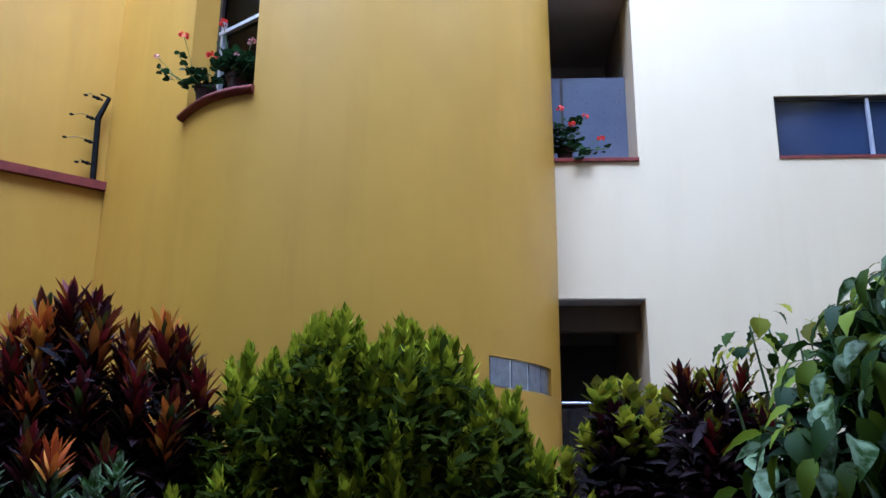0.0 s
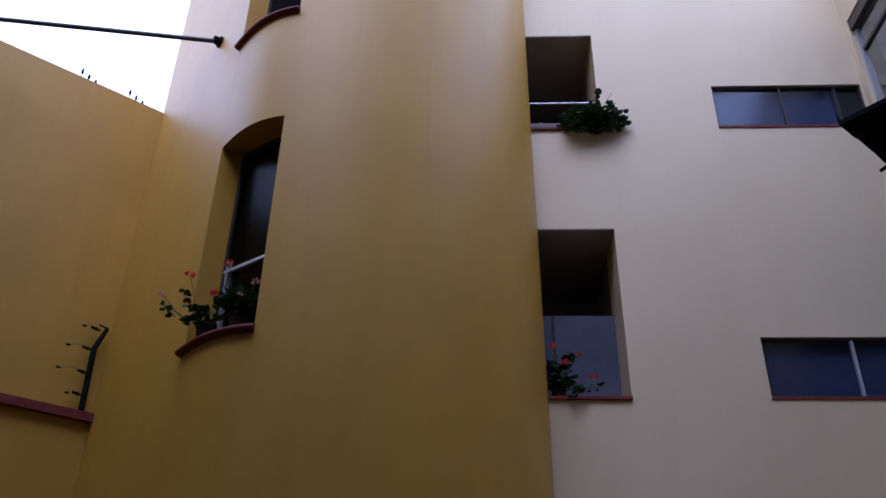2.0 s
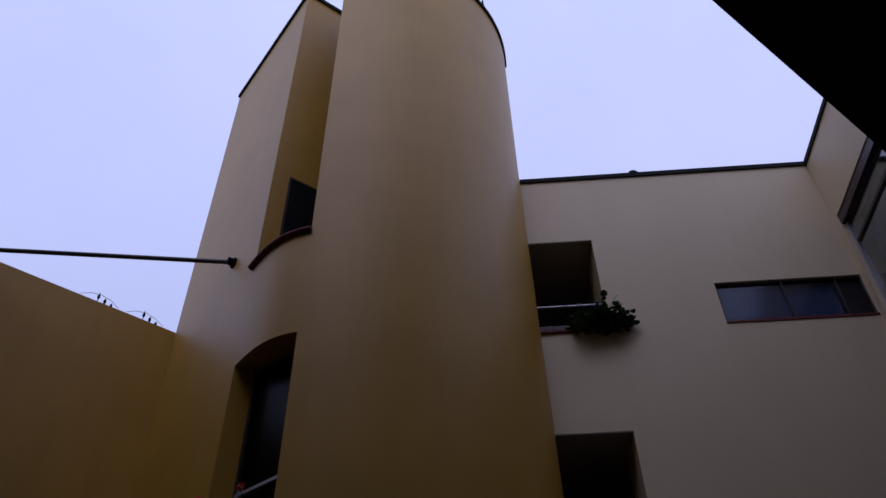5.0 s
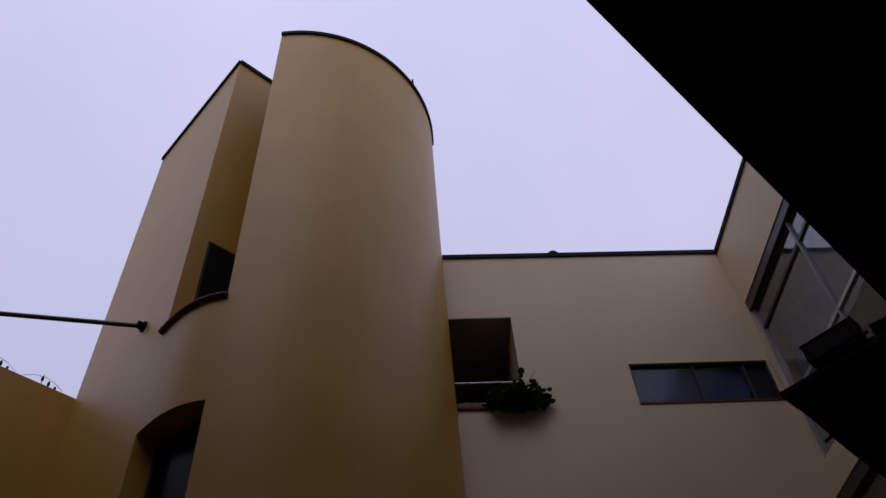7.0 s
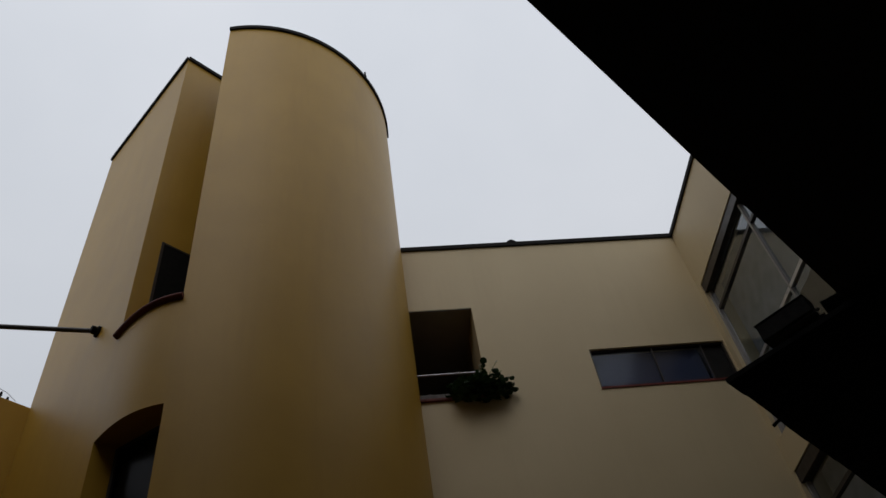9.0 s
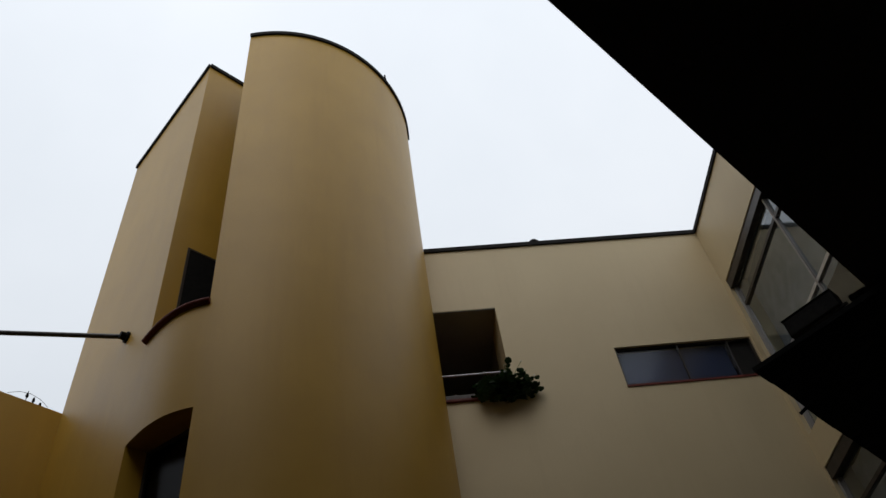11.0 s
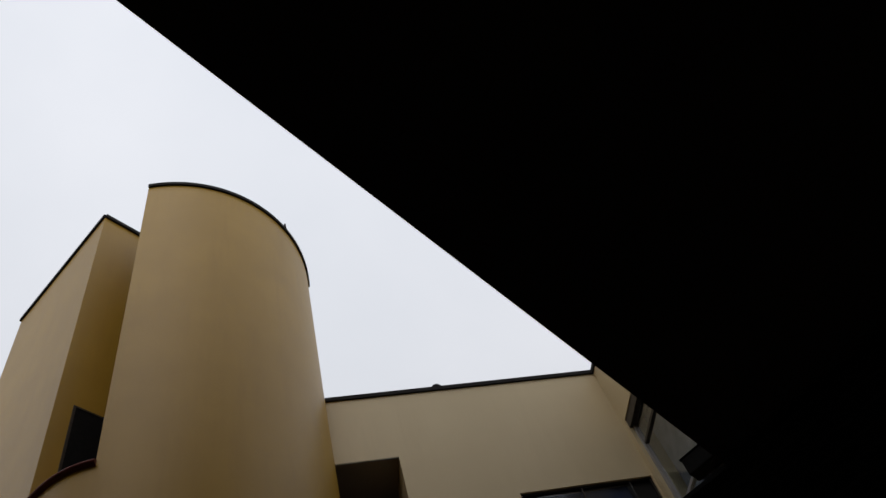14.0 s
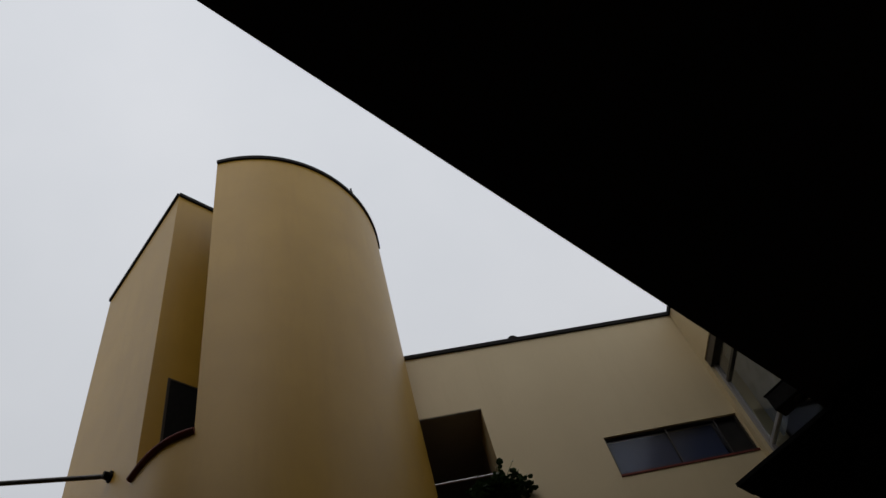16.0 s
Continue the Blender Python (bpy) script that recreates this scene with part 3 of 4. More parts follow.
niche(3, 3.967, 5.55, 1.224, 0.915, FROST, "deep niche with a frosted blue-grey lower panel in the cream wall")
niche(4, 6.672, 7.90, 1.195, 0.40, BRONZE, "deep niche with a dark lower panel in the cream wall")
niche(5, 1.252, 2.85, 1.224, 0.80, BRONZE, "deep niche with a dark lower panel at the ground floor")
for k, (z, right) in enumerate(((3.965, 1.224), (6.67, 1.195), (1.25, 1.224))):
    s = part(f"trim_sill_{k + 1}", boxes(((X0 + 0.012, FACADE_Y - 0.025, z - 0.012), (right + 0.005, FACADE_Y + 0.40, z + 0.018)), bevel=0.004), SILL)
    tagged(s, "thin red clay sill of a niche window", "sill", kind="structure")
rail_top = thing("balcony_rail", "pale metal rail across the upper niche window", "railing", (0.512, FACADE_Y + 0.05, 7.035))
part("bar", tube(bmesh.new(), [(0, 0, 0), (0.683, 0, 0)], 0.011, 10), ALU, rail_top, smooth=50)
low_rail = thing("balcony_rail", "pale metal rail across the ground floor niche window", "railing", (0.512, FACADE_Y + 0.05, 2.07))
part("bar", tube(bmesh.new(), [(0, 0, 0), (0.712, 0, 0)], 0.011, 10), ALU, low_rail, smooth=50)
blind = thing("roller_blind", "grey roller blind box in the ground floor niche", "blind", (X0 + 0.002, FACADE_Y + 0.24, 2.64))
part("housing", boxes(((0.012, 0, 0), (0.72, 0.12, 0.208)), bevel=0.006), RENDER_GREY, blind)


def side_window(number, y0, y1, z0, z1, bars_z, bars_y):
    """A large window in the side wall: bronze frame, bars, panes, curtains behind."""
    w = thing(f"window_{number}", "large dark-framed window in the cream side wall", "window", (SIDE_X + 0.045, y1, z0), -90)
    tagged(w, kind="structure")
    wide, tall = y1 - y0, z1 - z0
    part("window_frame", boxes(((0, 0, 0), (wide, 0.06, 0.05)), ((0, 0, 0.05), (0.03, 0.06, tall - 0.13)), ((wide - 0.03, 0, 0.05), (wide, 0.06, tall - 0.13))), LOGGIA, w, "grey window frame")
    part("head_beam", boxes(((0, -0.035, tall - 0.13), (wide, 0.06, tall)), bevel=0.004), BRONZE, w, "dark brown head beam")
    zz, yy = [0.05] + bars_z + [tall - 0.13], [0.05] + bars_y + [wide - 0.05]
    for z in bars_z:
        part("transom", boxes(((0.05, 0, z - 0.02), (wide - 0.05, 0.05, z + 0.02))), ALU if z < 0.8 else BRONZE, w)
    # Slim upright added to imitate the edge of a pale reflection in the glass.
    for y in bars_y:
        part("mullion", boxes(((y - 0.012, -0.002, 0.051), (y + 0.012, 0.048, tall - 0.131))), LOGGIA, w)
    for a, b in zip(zz, zz[1:]):
        for c, d in zip(yy, yy[1:]):
            pane(w, c + 0.019, d - 0.019, a + 0.021, b - 0.021, mat=GLASS)
    part("window_backing", curtain_sheet(0.06, 1.55 if number == 6 else wide - 0.06, 0.80 if number == 6 else 0.06, tall - 0.06, 0.16, 1.2, 0.015), CURTAIN, w)
    part("window_sill", boxes(((0, -0.044, -0.001), (wide, -0.001, 0.02))), CREAM, w)
    return w


side_window(6, 3.15, 5.82, 5.86, 7.95, [0.76, 1.67], [1.22])
side_window(7, 3.15, 5.86, 4.2, 5.555, [0.90], [1.35])
tray = Vector((3.740 - 3.430, 4.390 - 4.750, 0))
planter = thing("window_planter", "dark planter trough hung outward on the large side window", "planter", (3.430, 4.750, 6.085), math.degrees(math.atan2(tray.y, tray.x)))
part("trough", boxes(((0.0, -0.08, 0), (tray.length, 0.08, 0.17)), bevel=0.012), IRON, planter)
part("rim", boxes(((-0.008, -0.088, 0.1705), (tray.length, 0.088, 0.182)), bevel=0.003), IRON, planter)
for y in (-0.05, 0.05):
    part("bracket", boxes(((0.18, y - 0.008, -0.022), (tray.length + 0.05, y + 0.008, -0.001))), IRON, planter)

# arched-looking tower windows: the head and sill follow the round wall
def curved_sill(z, name, over=0.045):
    bm = bmesh.new()
    rings = []
    n = 24
    for k in range(n + 1):
        q = S0 - 0.15 + (S1 - S0 + 0.3) * k / n
        ring = []
        for a in range(9):
            w = math.pi * (a / 8 - 0.5)
            ring.append((-over * math.cos(w) * 1.0, 0.028 * math.sin(w)))
        ring += [(0.26, 0.028), (0.26, -0.028)]
        rings.append([bm.verts.new((*plan_point(q, d if d < 0 else min(d, 0.26)), z + h)) for d, h in ring])
    for u, v in zip(rings, rings[1:]):
        for k in range(len(u)):
            bm.faces.new((u[k], v[k], v[(k + 1) % len(u)], u[(k + 1) % len(u)]))
    bm.faces.new(rings[0])
    bm.faces.new(rings[-1][::-1])
    bmesh.ops.recalc_face_normals(bm, faces=bm.faces)
    s = part(name, bm, SILL, smooth=40)
    return tagged(s, "rounded red clay sill following the curved tower wall", "sill", kind="structure")


curved_sill(3.830, "trim_tower_sill_1")
curved_sill(6.592, "trim_tower_sill_2")

WA, WB = SLOT_A + 0.165 * JAMB, plan_point(S1, 0.165)
tower_dir = (WB - WA).normalized()
tower_turn = math.degrees(math.atan2(tower_dir.y, tower_dir.x))
tw = thing("window_8", "tall dark tower window in an ochre reveal with a pale transom", "window", (WA.x, WA.y, 3.858), tower_turn)
tagged(tw, kind="structure")
tw_w, tw_h = (WB - WA).length, 5.525 - 3.862
part("window_frame", framed((0.005, 0), (tw_w - 0.005, tw_h), 0.03, 0.05), BRONZE, tw)
part("transom", boxes(((0.035, -0.012, 0.60), (tw_w - 0.035, 0.04, 0.625))), ALU, tw, "pale aluminium transom")
part("mullion", boxes(((0.055, -0.010, 0.032), (0.075, 0.04, 0.70))), ALU, tw, "pale aluminium stile")
pane(tw, 0.036, tw_w - 0.036, 0.626, tw_h - 0.03, mat=DULL)
pane(tw, 0.080, tw_w - 0.036, 0.032, 0.599, mat=DULL)
tagged(part("wall_stair_inside", prism(bmesh.new(), [WA + 0.9 * JAMB + 0.6 * side, WB + 0.9 * JAMB - 0.4 * side, WB + 1.0 * JAMB - 0.4 * side, WA + 1.0 * JAMB + 0.6 * side], 0, 6.4), INNER), "plaster wall inside the stair tower, coloured dark as if unlit", "wall", kind="structure")

cw = thing("window_9", "small dark window in the cheek of the tower recess", "window", (SLOT_A.x, SLOT_A.y, 0), math.degrees(math.atan2(JAMB.y, JAMB.x)))
tagged(cw, kind="structure")
part("window_frame", framed((CHEEK_WIN[0], 6.62), (CHEEK_WIN[1], CHEEK_WIN[3]), 0.022, 0.012), BRONZE, cw).location = (0, -0.013, 0)
part("pane", boxes(((CHEEK_WIN[0] + 0.022, -0.008, 6.642), (CHEEK_WIN[1] - 0.022, -0.003, CHEEK_WIN[3] - 0.022))), bpy.data.materials["black_painted_iron"], cw, "flat black pane")

# glass blocks let into the drum
gb = thing("glass_block_window", "row of pale glass blocks in the curved ochre wall", "window")
tagged(gb, kind="structure")
bm = bmesh.new()


def curved_piece(bm, k0, k1, d0, d1, z0, z1, n=4):
    rings = []
    for k in range(n + 1):
        q = k0 + (k1 - k0) * k / n
        rings.append([bm.verts.new((*plan_point(q, d), z)) for d, z in ((d0, z0), (d0, z1), (d1, z1), (d1, z0))])
    for u, v in zip(rings, rings[1:]):
        for k in range(4):
            bm.faces.new((u[k], v[k], v[(k + 1) % 4], u[(k + 1) % 4]))
    bm.faces.new(rings[0])
    bm.faces.new(rings[-1][::-1])
    bmesh.ops.recalc_face_normals(bm, faces=bm.faces)
    return bm


part("mortar_bed", curved_piece(bmesh.new(), B0 + 0.05, B1 - 0.05, 0.012, 0.12, 2.081, 2.269, 16), MORTAR, gb)
step = (B1 - B0) / 4
for k in range(4):
    part("glass_block", curved_piece(bmesh.new(), B0 + k * step + 0.25, B0 + (k + 1) * step - 0.25, 0.004, 0.02, 2.09, 2.26), BLOCK, gb, smooth=40)

# ---- things on the walls ----
pole = thing("washing_pole", "grey steel pole from the tower to the boundary wall", "pole")
p0, p1 = Vector((-2.31, 5.055, 7.06)), Vector((-4.79, 4.64, 7.06))
part("bar", tube(bmesh.new(), [p0, p1], 0.022, 12), STEEL, pole, smooth=50)
flange_dir = Vector((-0.756, -0.654, 0))
base = Vector((*CORNER.lerp(SLOT_A, (p0.xy - CORNER).dot((SLOT_A - CORNER).normalized()) / (SLOT_A - CORNER).length), 7.045))
part("flange", tube(bmesh.new(), [base, base + 0.02 * flange_dir, base + 0.022 * flange_dir, base + 0.07 * flange_dir], [0.055, 0.055, 0.04, 0.036], 14), IRON, pole, "dark wall flange", smooth=40)

post = thing("electric_fence_post", "black electric fence post with insulators on the red coping", "fence post")
q0, q1, q2 = along(0.10, 0.055, 3.872), along(0.118, 0.055, 4.43), along(0.055, 0.08, 4.625)
part("upright", tube(bmesh.new(), [q0, q1, q2], [0.026, 0.026, 0.018], 4), IRON, post)
part("tip", tube(bmesh.new(), [q2 + Vector((0.008, 0.0, 0.0)), along(0.13, 0.08, 4.64)], 0.008, 6), IRON, post)
for s, z in ((0.12, 4.01), (0.12, 4.20), (0.13, 4.41), (0.10, 4.60)):
    a, b = along(s, 0.06, z), along(s + 0.085, 0.06, z + 0.012)
    part("insulator", tube(bmesh.new(), [a, a.lerp(b, 0.3), a.lerp(b, 0.35), a.lerp(b, 0.6), a.lerp(b, 0.65), b], [0.009, 0.009, 0.016, 0.016, 0.012, 0.014], 8), IRON, post, smooth=50)
for z, far in ((4.02, 0.245), (4.21, 0.36), (4.42, 0.33), (4.62, 0.24)):
    w = bmesh.new()
    pts = [along(0.19 + k * (far - 0.19) / 5, 0.06, z + 0.014 * math.sin(k * 0.9)) for k in range(6)]
    tube(w, pts, 0.0028, 5)
    part("wire_end", w, STEEL, post, smooth=50)
    part("knob", tube(bmesh.new(), [pts[-1] - 0.018 * Vector((*ALONG, 0)), pts[-1], pts[-1] + 0.018 * Vector((*ALONG, 0))], [0.006, 0.012, 0.006], 8), IRON, post, smooth=50)


def wall_top_fence(s0, label):
    """A short run of fence wires with their insulators on top of the boundary wall."""
    w = thing("wall_top_fence", label, "fence")
    for k in range(3):
        a = along(s0 - 0.07 * k, -0.1, LEFT_TOP - 0.01)
        part("stem", tube(bmesh.new(), [a, a + Vector((0, 0, 0.20 - 0.045 * k))], 0.004, 6), IRON, w)
        c = a + Vector((0, 0, 0.12 - 0.03 * k))
        part("insulator", tube(bmesh.new(), [c, c + Vector((0, 0, 0.02)), c + Vector((0, 0, 0.055))], [0.008, 0.016, 0.010], 8), IRON, w, smooth=50)
    wire = bmesh.new()
    tube(wire, [along(s0 - 0.22 + 0.1 * k, -0.1, LEFT_TOP + 0.17 - 0.02 * (k - 2) ** 2) for k in range(5)], 0.0025, 5)
    part("wire", wire, STEEL, w)
    return w


wall_top_fence(0.34, "thin wires and insulators on the ochre wall top")
wall_top_fence(0.82, "dark insulators and wires on the ochre wall top")


# ---- plants ----
def blade(bm, base, way, face, length, width, bend=0.25, cup=0.25, steps=4, shape=0.45, wave=0.0):
    """One leaf: a pointed blade with a folded midrib, bending over along its length."""
    way, face = way.normalized(), face.normalized()
    across = way.cross(face).normalized()
    face = across.cross(way).normalized()
    rows = []
    for k in range(steps + 1):
        t = k / steps
        wd = width * (math.sin(math.pi * min(1, t ** shape * 0.98 + 0.02)) if t < 1 else 0.0)
        mid = base + way * (length * (t - 0.12 * bend * t * t)) - face * (bend * length * t * t * 0.6)
        if k in (0, steps):
            rows.append([bm.verts.new(mid)])
        else:
            up = face * (cup * wd * 0.5 + wave * width * (0.5 if k % 2 else -0.5))
            rows.append([bm.verts.new(mid - across * wd * 0.5 + up), bm.verts.new(mid), bm.verts.new(mid + across * wd * 0.5 + up)])
    for a, b in zip(rows, rows[1:]):
        if len(a) == 1:
            bm.faces.new((a[0], b[1], b[0]))
            bm.faces.new((a[0], b[2], b[1]))
        elif len(b) == 1:
            bm.faces.new((a[0], a[1], b[0]))
            bm.faces.new((a[1], a[2], b[0]))
        else:
            bm.faces.new((a[0], a[1], b[1], b[0]))
            bm.faces.new((a[1], a[2], b[2], b[1]))


def cluster_mesh(name, rnd, count, stem, length, width, spread, mat, bend=0.25, shape=0.5, steps=4):
    """A shoot: leaves set spirally up a short stem, the youngest upright."""
    bm = bmesh.new()
    for k in range(count):
        t = k / max(1, count - 1)
        turn = k * 2.4 + rnd.uniform(-0.3, 0.3)
        lean = radians(spread * (1 - 0.8 * t) + rnd.uniform(-8, 8))
        way = Vector((math.cos(turn) * math.sin(lean), math.sin(turn) * math.sin(lean), math.cos(lean)))
        face = Vector((0, 0, 1)) - 0.999 * way * way.z
        if face.length < 0.05:
            face = Vector((1, 0, 0))
        size = rnd.uniform(0.75, 1.15) * (0.75 + 0.35 * math.sin(math.pi * (0.25 + 0.6 * t)))
        blade(bm, Vector((0, 0, stem * t)), way, -face if lean < 0.3 else face, length * size, width * size, bend * rnd.uniform(0.4, 1.5), 0.35, steps, shape)
    me = bpy.data.meshes.new(name)
    for fc in bm.faces:
        fc.smooth = True
    bm.to_mesh(me)
    bm.free()
    me.materials.append(mat)
    return me


def toward(p, way, turn, size=1.0):
    return Matrix.Translation(p) @ way.to_track_quat("Z", "Y").to_matrix().to_4x4() @ Matrix.Rotation(turn, 4, "Z") @ Matrix.Scale(size, 4)


def stems(shrub, tips, rnd, radius=0.014, mat=None):
    for tip in tips:
        a = Vector((tip.x * 0.25 + rnd.uniform(-0.05, 0.05), tip.y * 0.25 + rnd.uniform(-0.05, 0.05), 0))
        mid = a.lerp(tip, 0.5) + Vector((rnd.uniform(-0.06, 0.06), rnd.uniform(-0.06, 0.06), 0))
        part("stem", tube(bmesh.new(), [a, mid, tip], [radius, radius * 0.75, radius * 0.35], 6), mat or BARK, shrub, smooth=50)


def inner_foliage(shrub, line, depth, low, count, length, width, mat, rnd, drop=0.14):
    """The dense leaves within a shrub, coloured dark for the shade there, joined into one part."""
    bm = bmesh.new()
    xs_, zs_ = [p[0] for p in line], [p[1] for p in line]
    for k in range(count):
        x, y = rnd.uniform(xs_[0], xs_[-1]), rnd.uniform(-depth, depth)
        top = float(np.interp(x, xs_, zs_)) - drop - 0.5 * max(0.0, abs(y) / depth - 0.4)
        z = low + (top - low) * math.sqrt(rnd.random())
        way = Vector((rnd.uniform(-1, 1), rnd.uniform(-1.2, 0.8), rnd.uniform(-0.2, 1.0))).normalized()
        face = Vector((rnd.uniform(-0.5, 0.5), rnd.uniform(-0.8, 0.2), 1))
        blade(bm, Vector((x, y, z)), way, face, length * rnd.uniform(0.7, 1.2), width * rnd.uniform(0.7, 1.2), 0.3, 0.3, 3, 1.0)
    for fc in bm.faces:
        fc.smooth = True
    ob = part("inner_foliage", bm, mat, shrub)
    return tagged(ob, "inner leaves, coloured dark for the shade inside", kind="stuff")


def column(shrub, rnd, x, y, top, low, size, young, shaded, step=0.10, lean=0.12):
    """One leafy shoot: a bright head at its top, leaves coloured dark as if shaded below it down the stem."""
    k, z = 0, top
    bend = Vector((rnd.uniform(-lean, lean), rnd.uniform(-lean, lean) - 0.05, 1)).normalized()
    while z > low and k < 14:
        p = Vector((x, y, z)) - Vector((bend.x, bend.y, 0)) * (top - z) * 0.5
        way = (bend + Vector((rnd.uniform(-0.1, 0.1), rnd.uniform(-0.1, 0.1), 0))).normalized()
        mesh = rnd.choice(young if k < 2 else shaded)
        shared("shoot", mesh, shrub, toward(p, way, rnd.uniform(0, 6.28), size * rnd.uniform(0.9, 1.12) * (0.85 if k == 0 else 1.0)))
        z -= step * size * (1.0 if k < 2 else 1.5)
        k += 1


def croton(label, at, heads, young, shaded, rnd, low=1.2, group="crotons in the bed"):
    """An upright croton: bare stems carrying leafy columns. Heads: x, y, height of the leaf tips, size."""
    shrub = thing("croton_shrub", label, "shrub", at, group=group)
    for x, y, z, size in heads:
        column(shrub, rnd, x, y, z - 0.20 * size, low, size, young, shaded)
    stems(shrub, [Vector((x, y, z - 0.3)) for x, y, z, size in heads], rnd)
    line = sorted((x, z - 0.08) for x, y, z, size in heads if z > 1.9)
    inner_foliage(shrub, line, 0.22, 0.8, 2300, 0.13, 0.036, CROTON_SHADE, rnd)
    return shrub


rnd = random.Random(7)
CRO = [cluster_mesh("croton_leaves", rnd, 24, 0.12, 0.165, 0.034, 46, CROTON, 0.12, 1.25) for _ in range(5)]
CRO.append(cluster_mesh("croton_orange", rnd, 22, 0.11, 0.155, 0.030, 48, CROTON_O, 0.12, 1.25))
CRO_SHADE = [cluster_mesh("croton_shade_leaves", rnd, 22, 0.12, 0.15, 0.030, 62, CROTON_SHADE, 0.3, 1.2) for _ in range(3)]
CRY = [cluster_mesh("croton_yellow", rnd, 18, 0.08, 0.11, 0.056, 50, CROTON_Y, 0.12, 1.3) for _ in range(3)]
HED = [cluster_mesh("hedge_leaves", rnd, 24, 0.11, 0.085, 0.027, 40, HEDGE, 0.06, 1.3, 3) for _ in range(5)]
HED_SHADE = [cluster_mesh("hedge_shade_leaves", rnd, 24, 0.12, 0.085, 0.028, 66, HEDGE_SHADE, 0.2, 1.1, 3) for _ in range(3)]

croton("tall croton shrub with dark red and orange leaves", (-1.45, 2.8, 0),
       [(-0.34, 0.0, 2.20, 0.9), (-0.25, 0.05, 2.25, 0.95), (-0.20, -0.05, 2.21, 0.9), (-0.12, 0.0, 2.30, 1.0), (-0.05, 0.06, 2.29, 0.95), (0.0, -0.04, 2.20, 0.95), (0.11, 0.0, 2.13, 0.95), (0.16, -0.06, 2.13, 0.9),
        (0.27, 0.0, 2.19, 1.0), (0.32, 0.05, 2.13, 0.95), (0.41, 0.0, 1.98, 0.85), (-0.37, -0.06, 2.0, 0.95), (-0.26, -0.12, 2.06, 0.9), (0.22, -0.14, 1.98, 0.9), (0.04, -0.16, 1.92, 0.8), (0.36, -0.16, 1.86, 0.85), (-0.14, -0.18, 1.98, 0.85),
        (-0.47, 0.0, 2.1, 0.95), (-0.33, -0.25, 1.78, 0.8), (-0.05, -0.28, 1.74, 0.8), (0.2, -0.28, 1.7, 0.75)], CRO, CRO_SHADE, rnd)
croton("croton shrub with yellow and green leaves", (0.67, 3.4, 0), [(-0.16, 0, 2.04, 0.9), (-0.10, 0.05, 2.07, 0.9), (-0.01, 0.0, 2.07, 0.95), (0.08, 0.03, 2.04, 0.9), (-0.05, -0.12, 1.94, 1.0), (0.05, -0.12, 1.93, 1.0), (0.15, 0.0, 2.0, 0.8), (-0.20, -0.05, 1.85, 0.9), (-0.30, 0.0, 1.75, 0.9)], CRY, CRO_SHADE + HED_SHADE, rnd)
croton("croton shrub with narrow green and maroon leaves", (0.95, 3.0, 0), [(-0.15, 0, 2.02, 0.7), (-0.09, 0.02, 2.03, 0.7), (-0.03, 0.0, 2.04, 0.65), (0.05, -0.02, 2.02, 0.75), (0.15, 0.0, 1.93, 0.9), (0.10, -0.1, 1.9, 0.9), (-0.08, -0.1, 1.86, 0.8), (0.25, 0.0, 1.9, 0.9)], CRY[:2] + CRO[:2], CRO_SHADE, rnd)


def profile_bush(label, at, profile, depth, count, low, young, shaded, rnd):
    """A dense bush of upright shoots under an uneven outline; profile: x and height of the tips, measured from the bush's base."""
    shrub = thing("garden_bush", label, "bush", at)
    xs_, tips = [p[0] for p in profile], []
    for k in range(count):
        x = profile[k % len(profile)][0] + rnd.uniform(-0.04, 0.04) if k < 2 * len(profile) else rnd.uniform(xs_[0], xs_[-1])
        top = float(np.interp(x, xs_, [p[1] for p in profile]))
        y = rnd.uniform(-0.10, 0.10) if k < 2 * len(profile) else rnd.uniform(-depth, depth)
        fall = 0.75 * max(0.0, abs(y) / depth - 0.25) ** 1.2 + (0 if k < 2 * len(profile) else rnd.uniform(0.0, 0.16))
        z = top - fall - 0.14 + rnd.uniform(-0.05, 0.04)
        if z > low:
            column(shrub, rnd, x, y, z, max(low, z - 0.14), rnd.uniform(0.85, 1.3), young, young, 0.085, 0.22)
            if k % 9 == 0:
                tips.append(Vector((x, y, z)))
    stems(shrub, tips, rnd, 0.011)
    inner_foliage(shrub, profile, depth, 0.75, int(7600 * (xs_[-1] - xs_[0])), 0.085, 0.034, HEDGE_SHADE, rnd)
    return shrub


LOW_LEAVES = [cluster_mesh("pale_narrow_leaves", rnd, 16, 0.09, 0.13, 0.030, 58, PALE, 0.2, 1.1) for _ in range(2)]
low_shrub = thing("low_shrub", "low shrub with pale grey-green narrow leaves below the crotons", "shrub", (-1.38, 2.42, 0))
low_tips = [(-0.30, 0.02, 1.60), (-0.18, -0.04, 1.66), (-0.08, 0.05, 1.58), (0.02, -0.03, 1.70), (0.13, 0.02, 1.62), (0.24, -0.04, 1.68), (-0.24, -0.12, 1.48), (0.08, -0.12, 1.50)]
for x, y, z in low_tips:
    column(low_shrub, rnd, x, y, z - 0.16, 1.1, 0.9, LOW_LEAVES + CRO[-1:], CRO_SHADE)
stems(low_shrub, [Vector((x, y, z - 0.25)) for x, y, z in low_tips], rnd, 0.010)

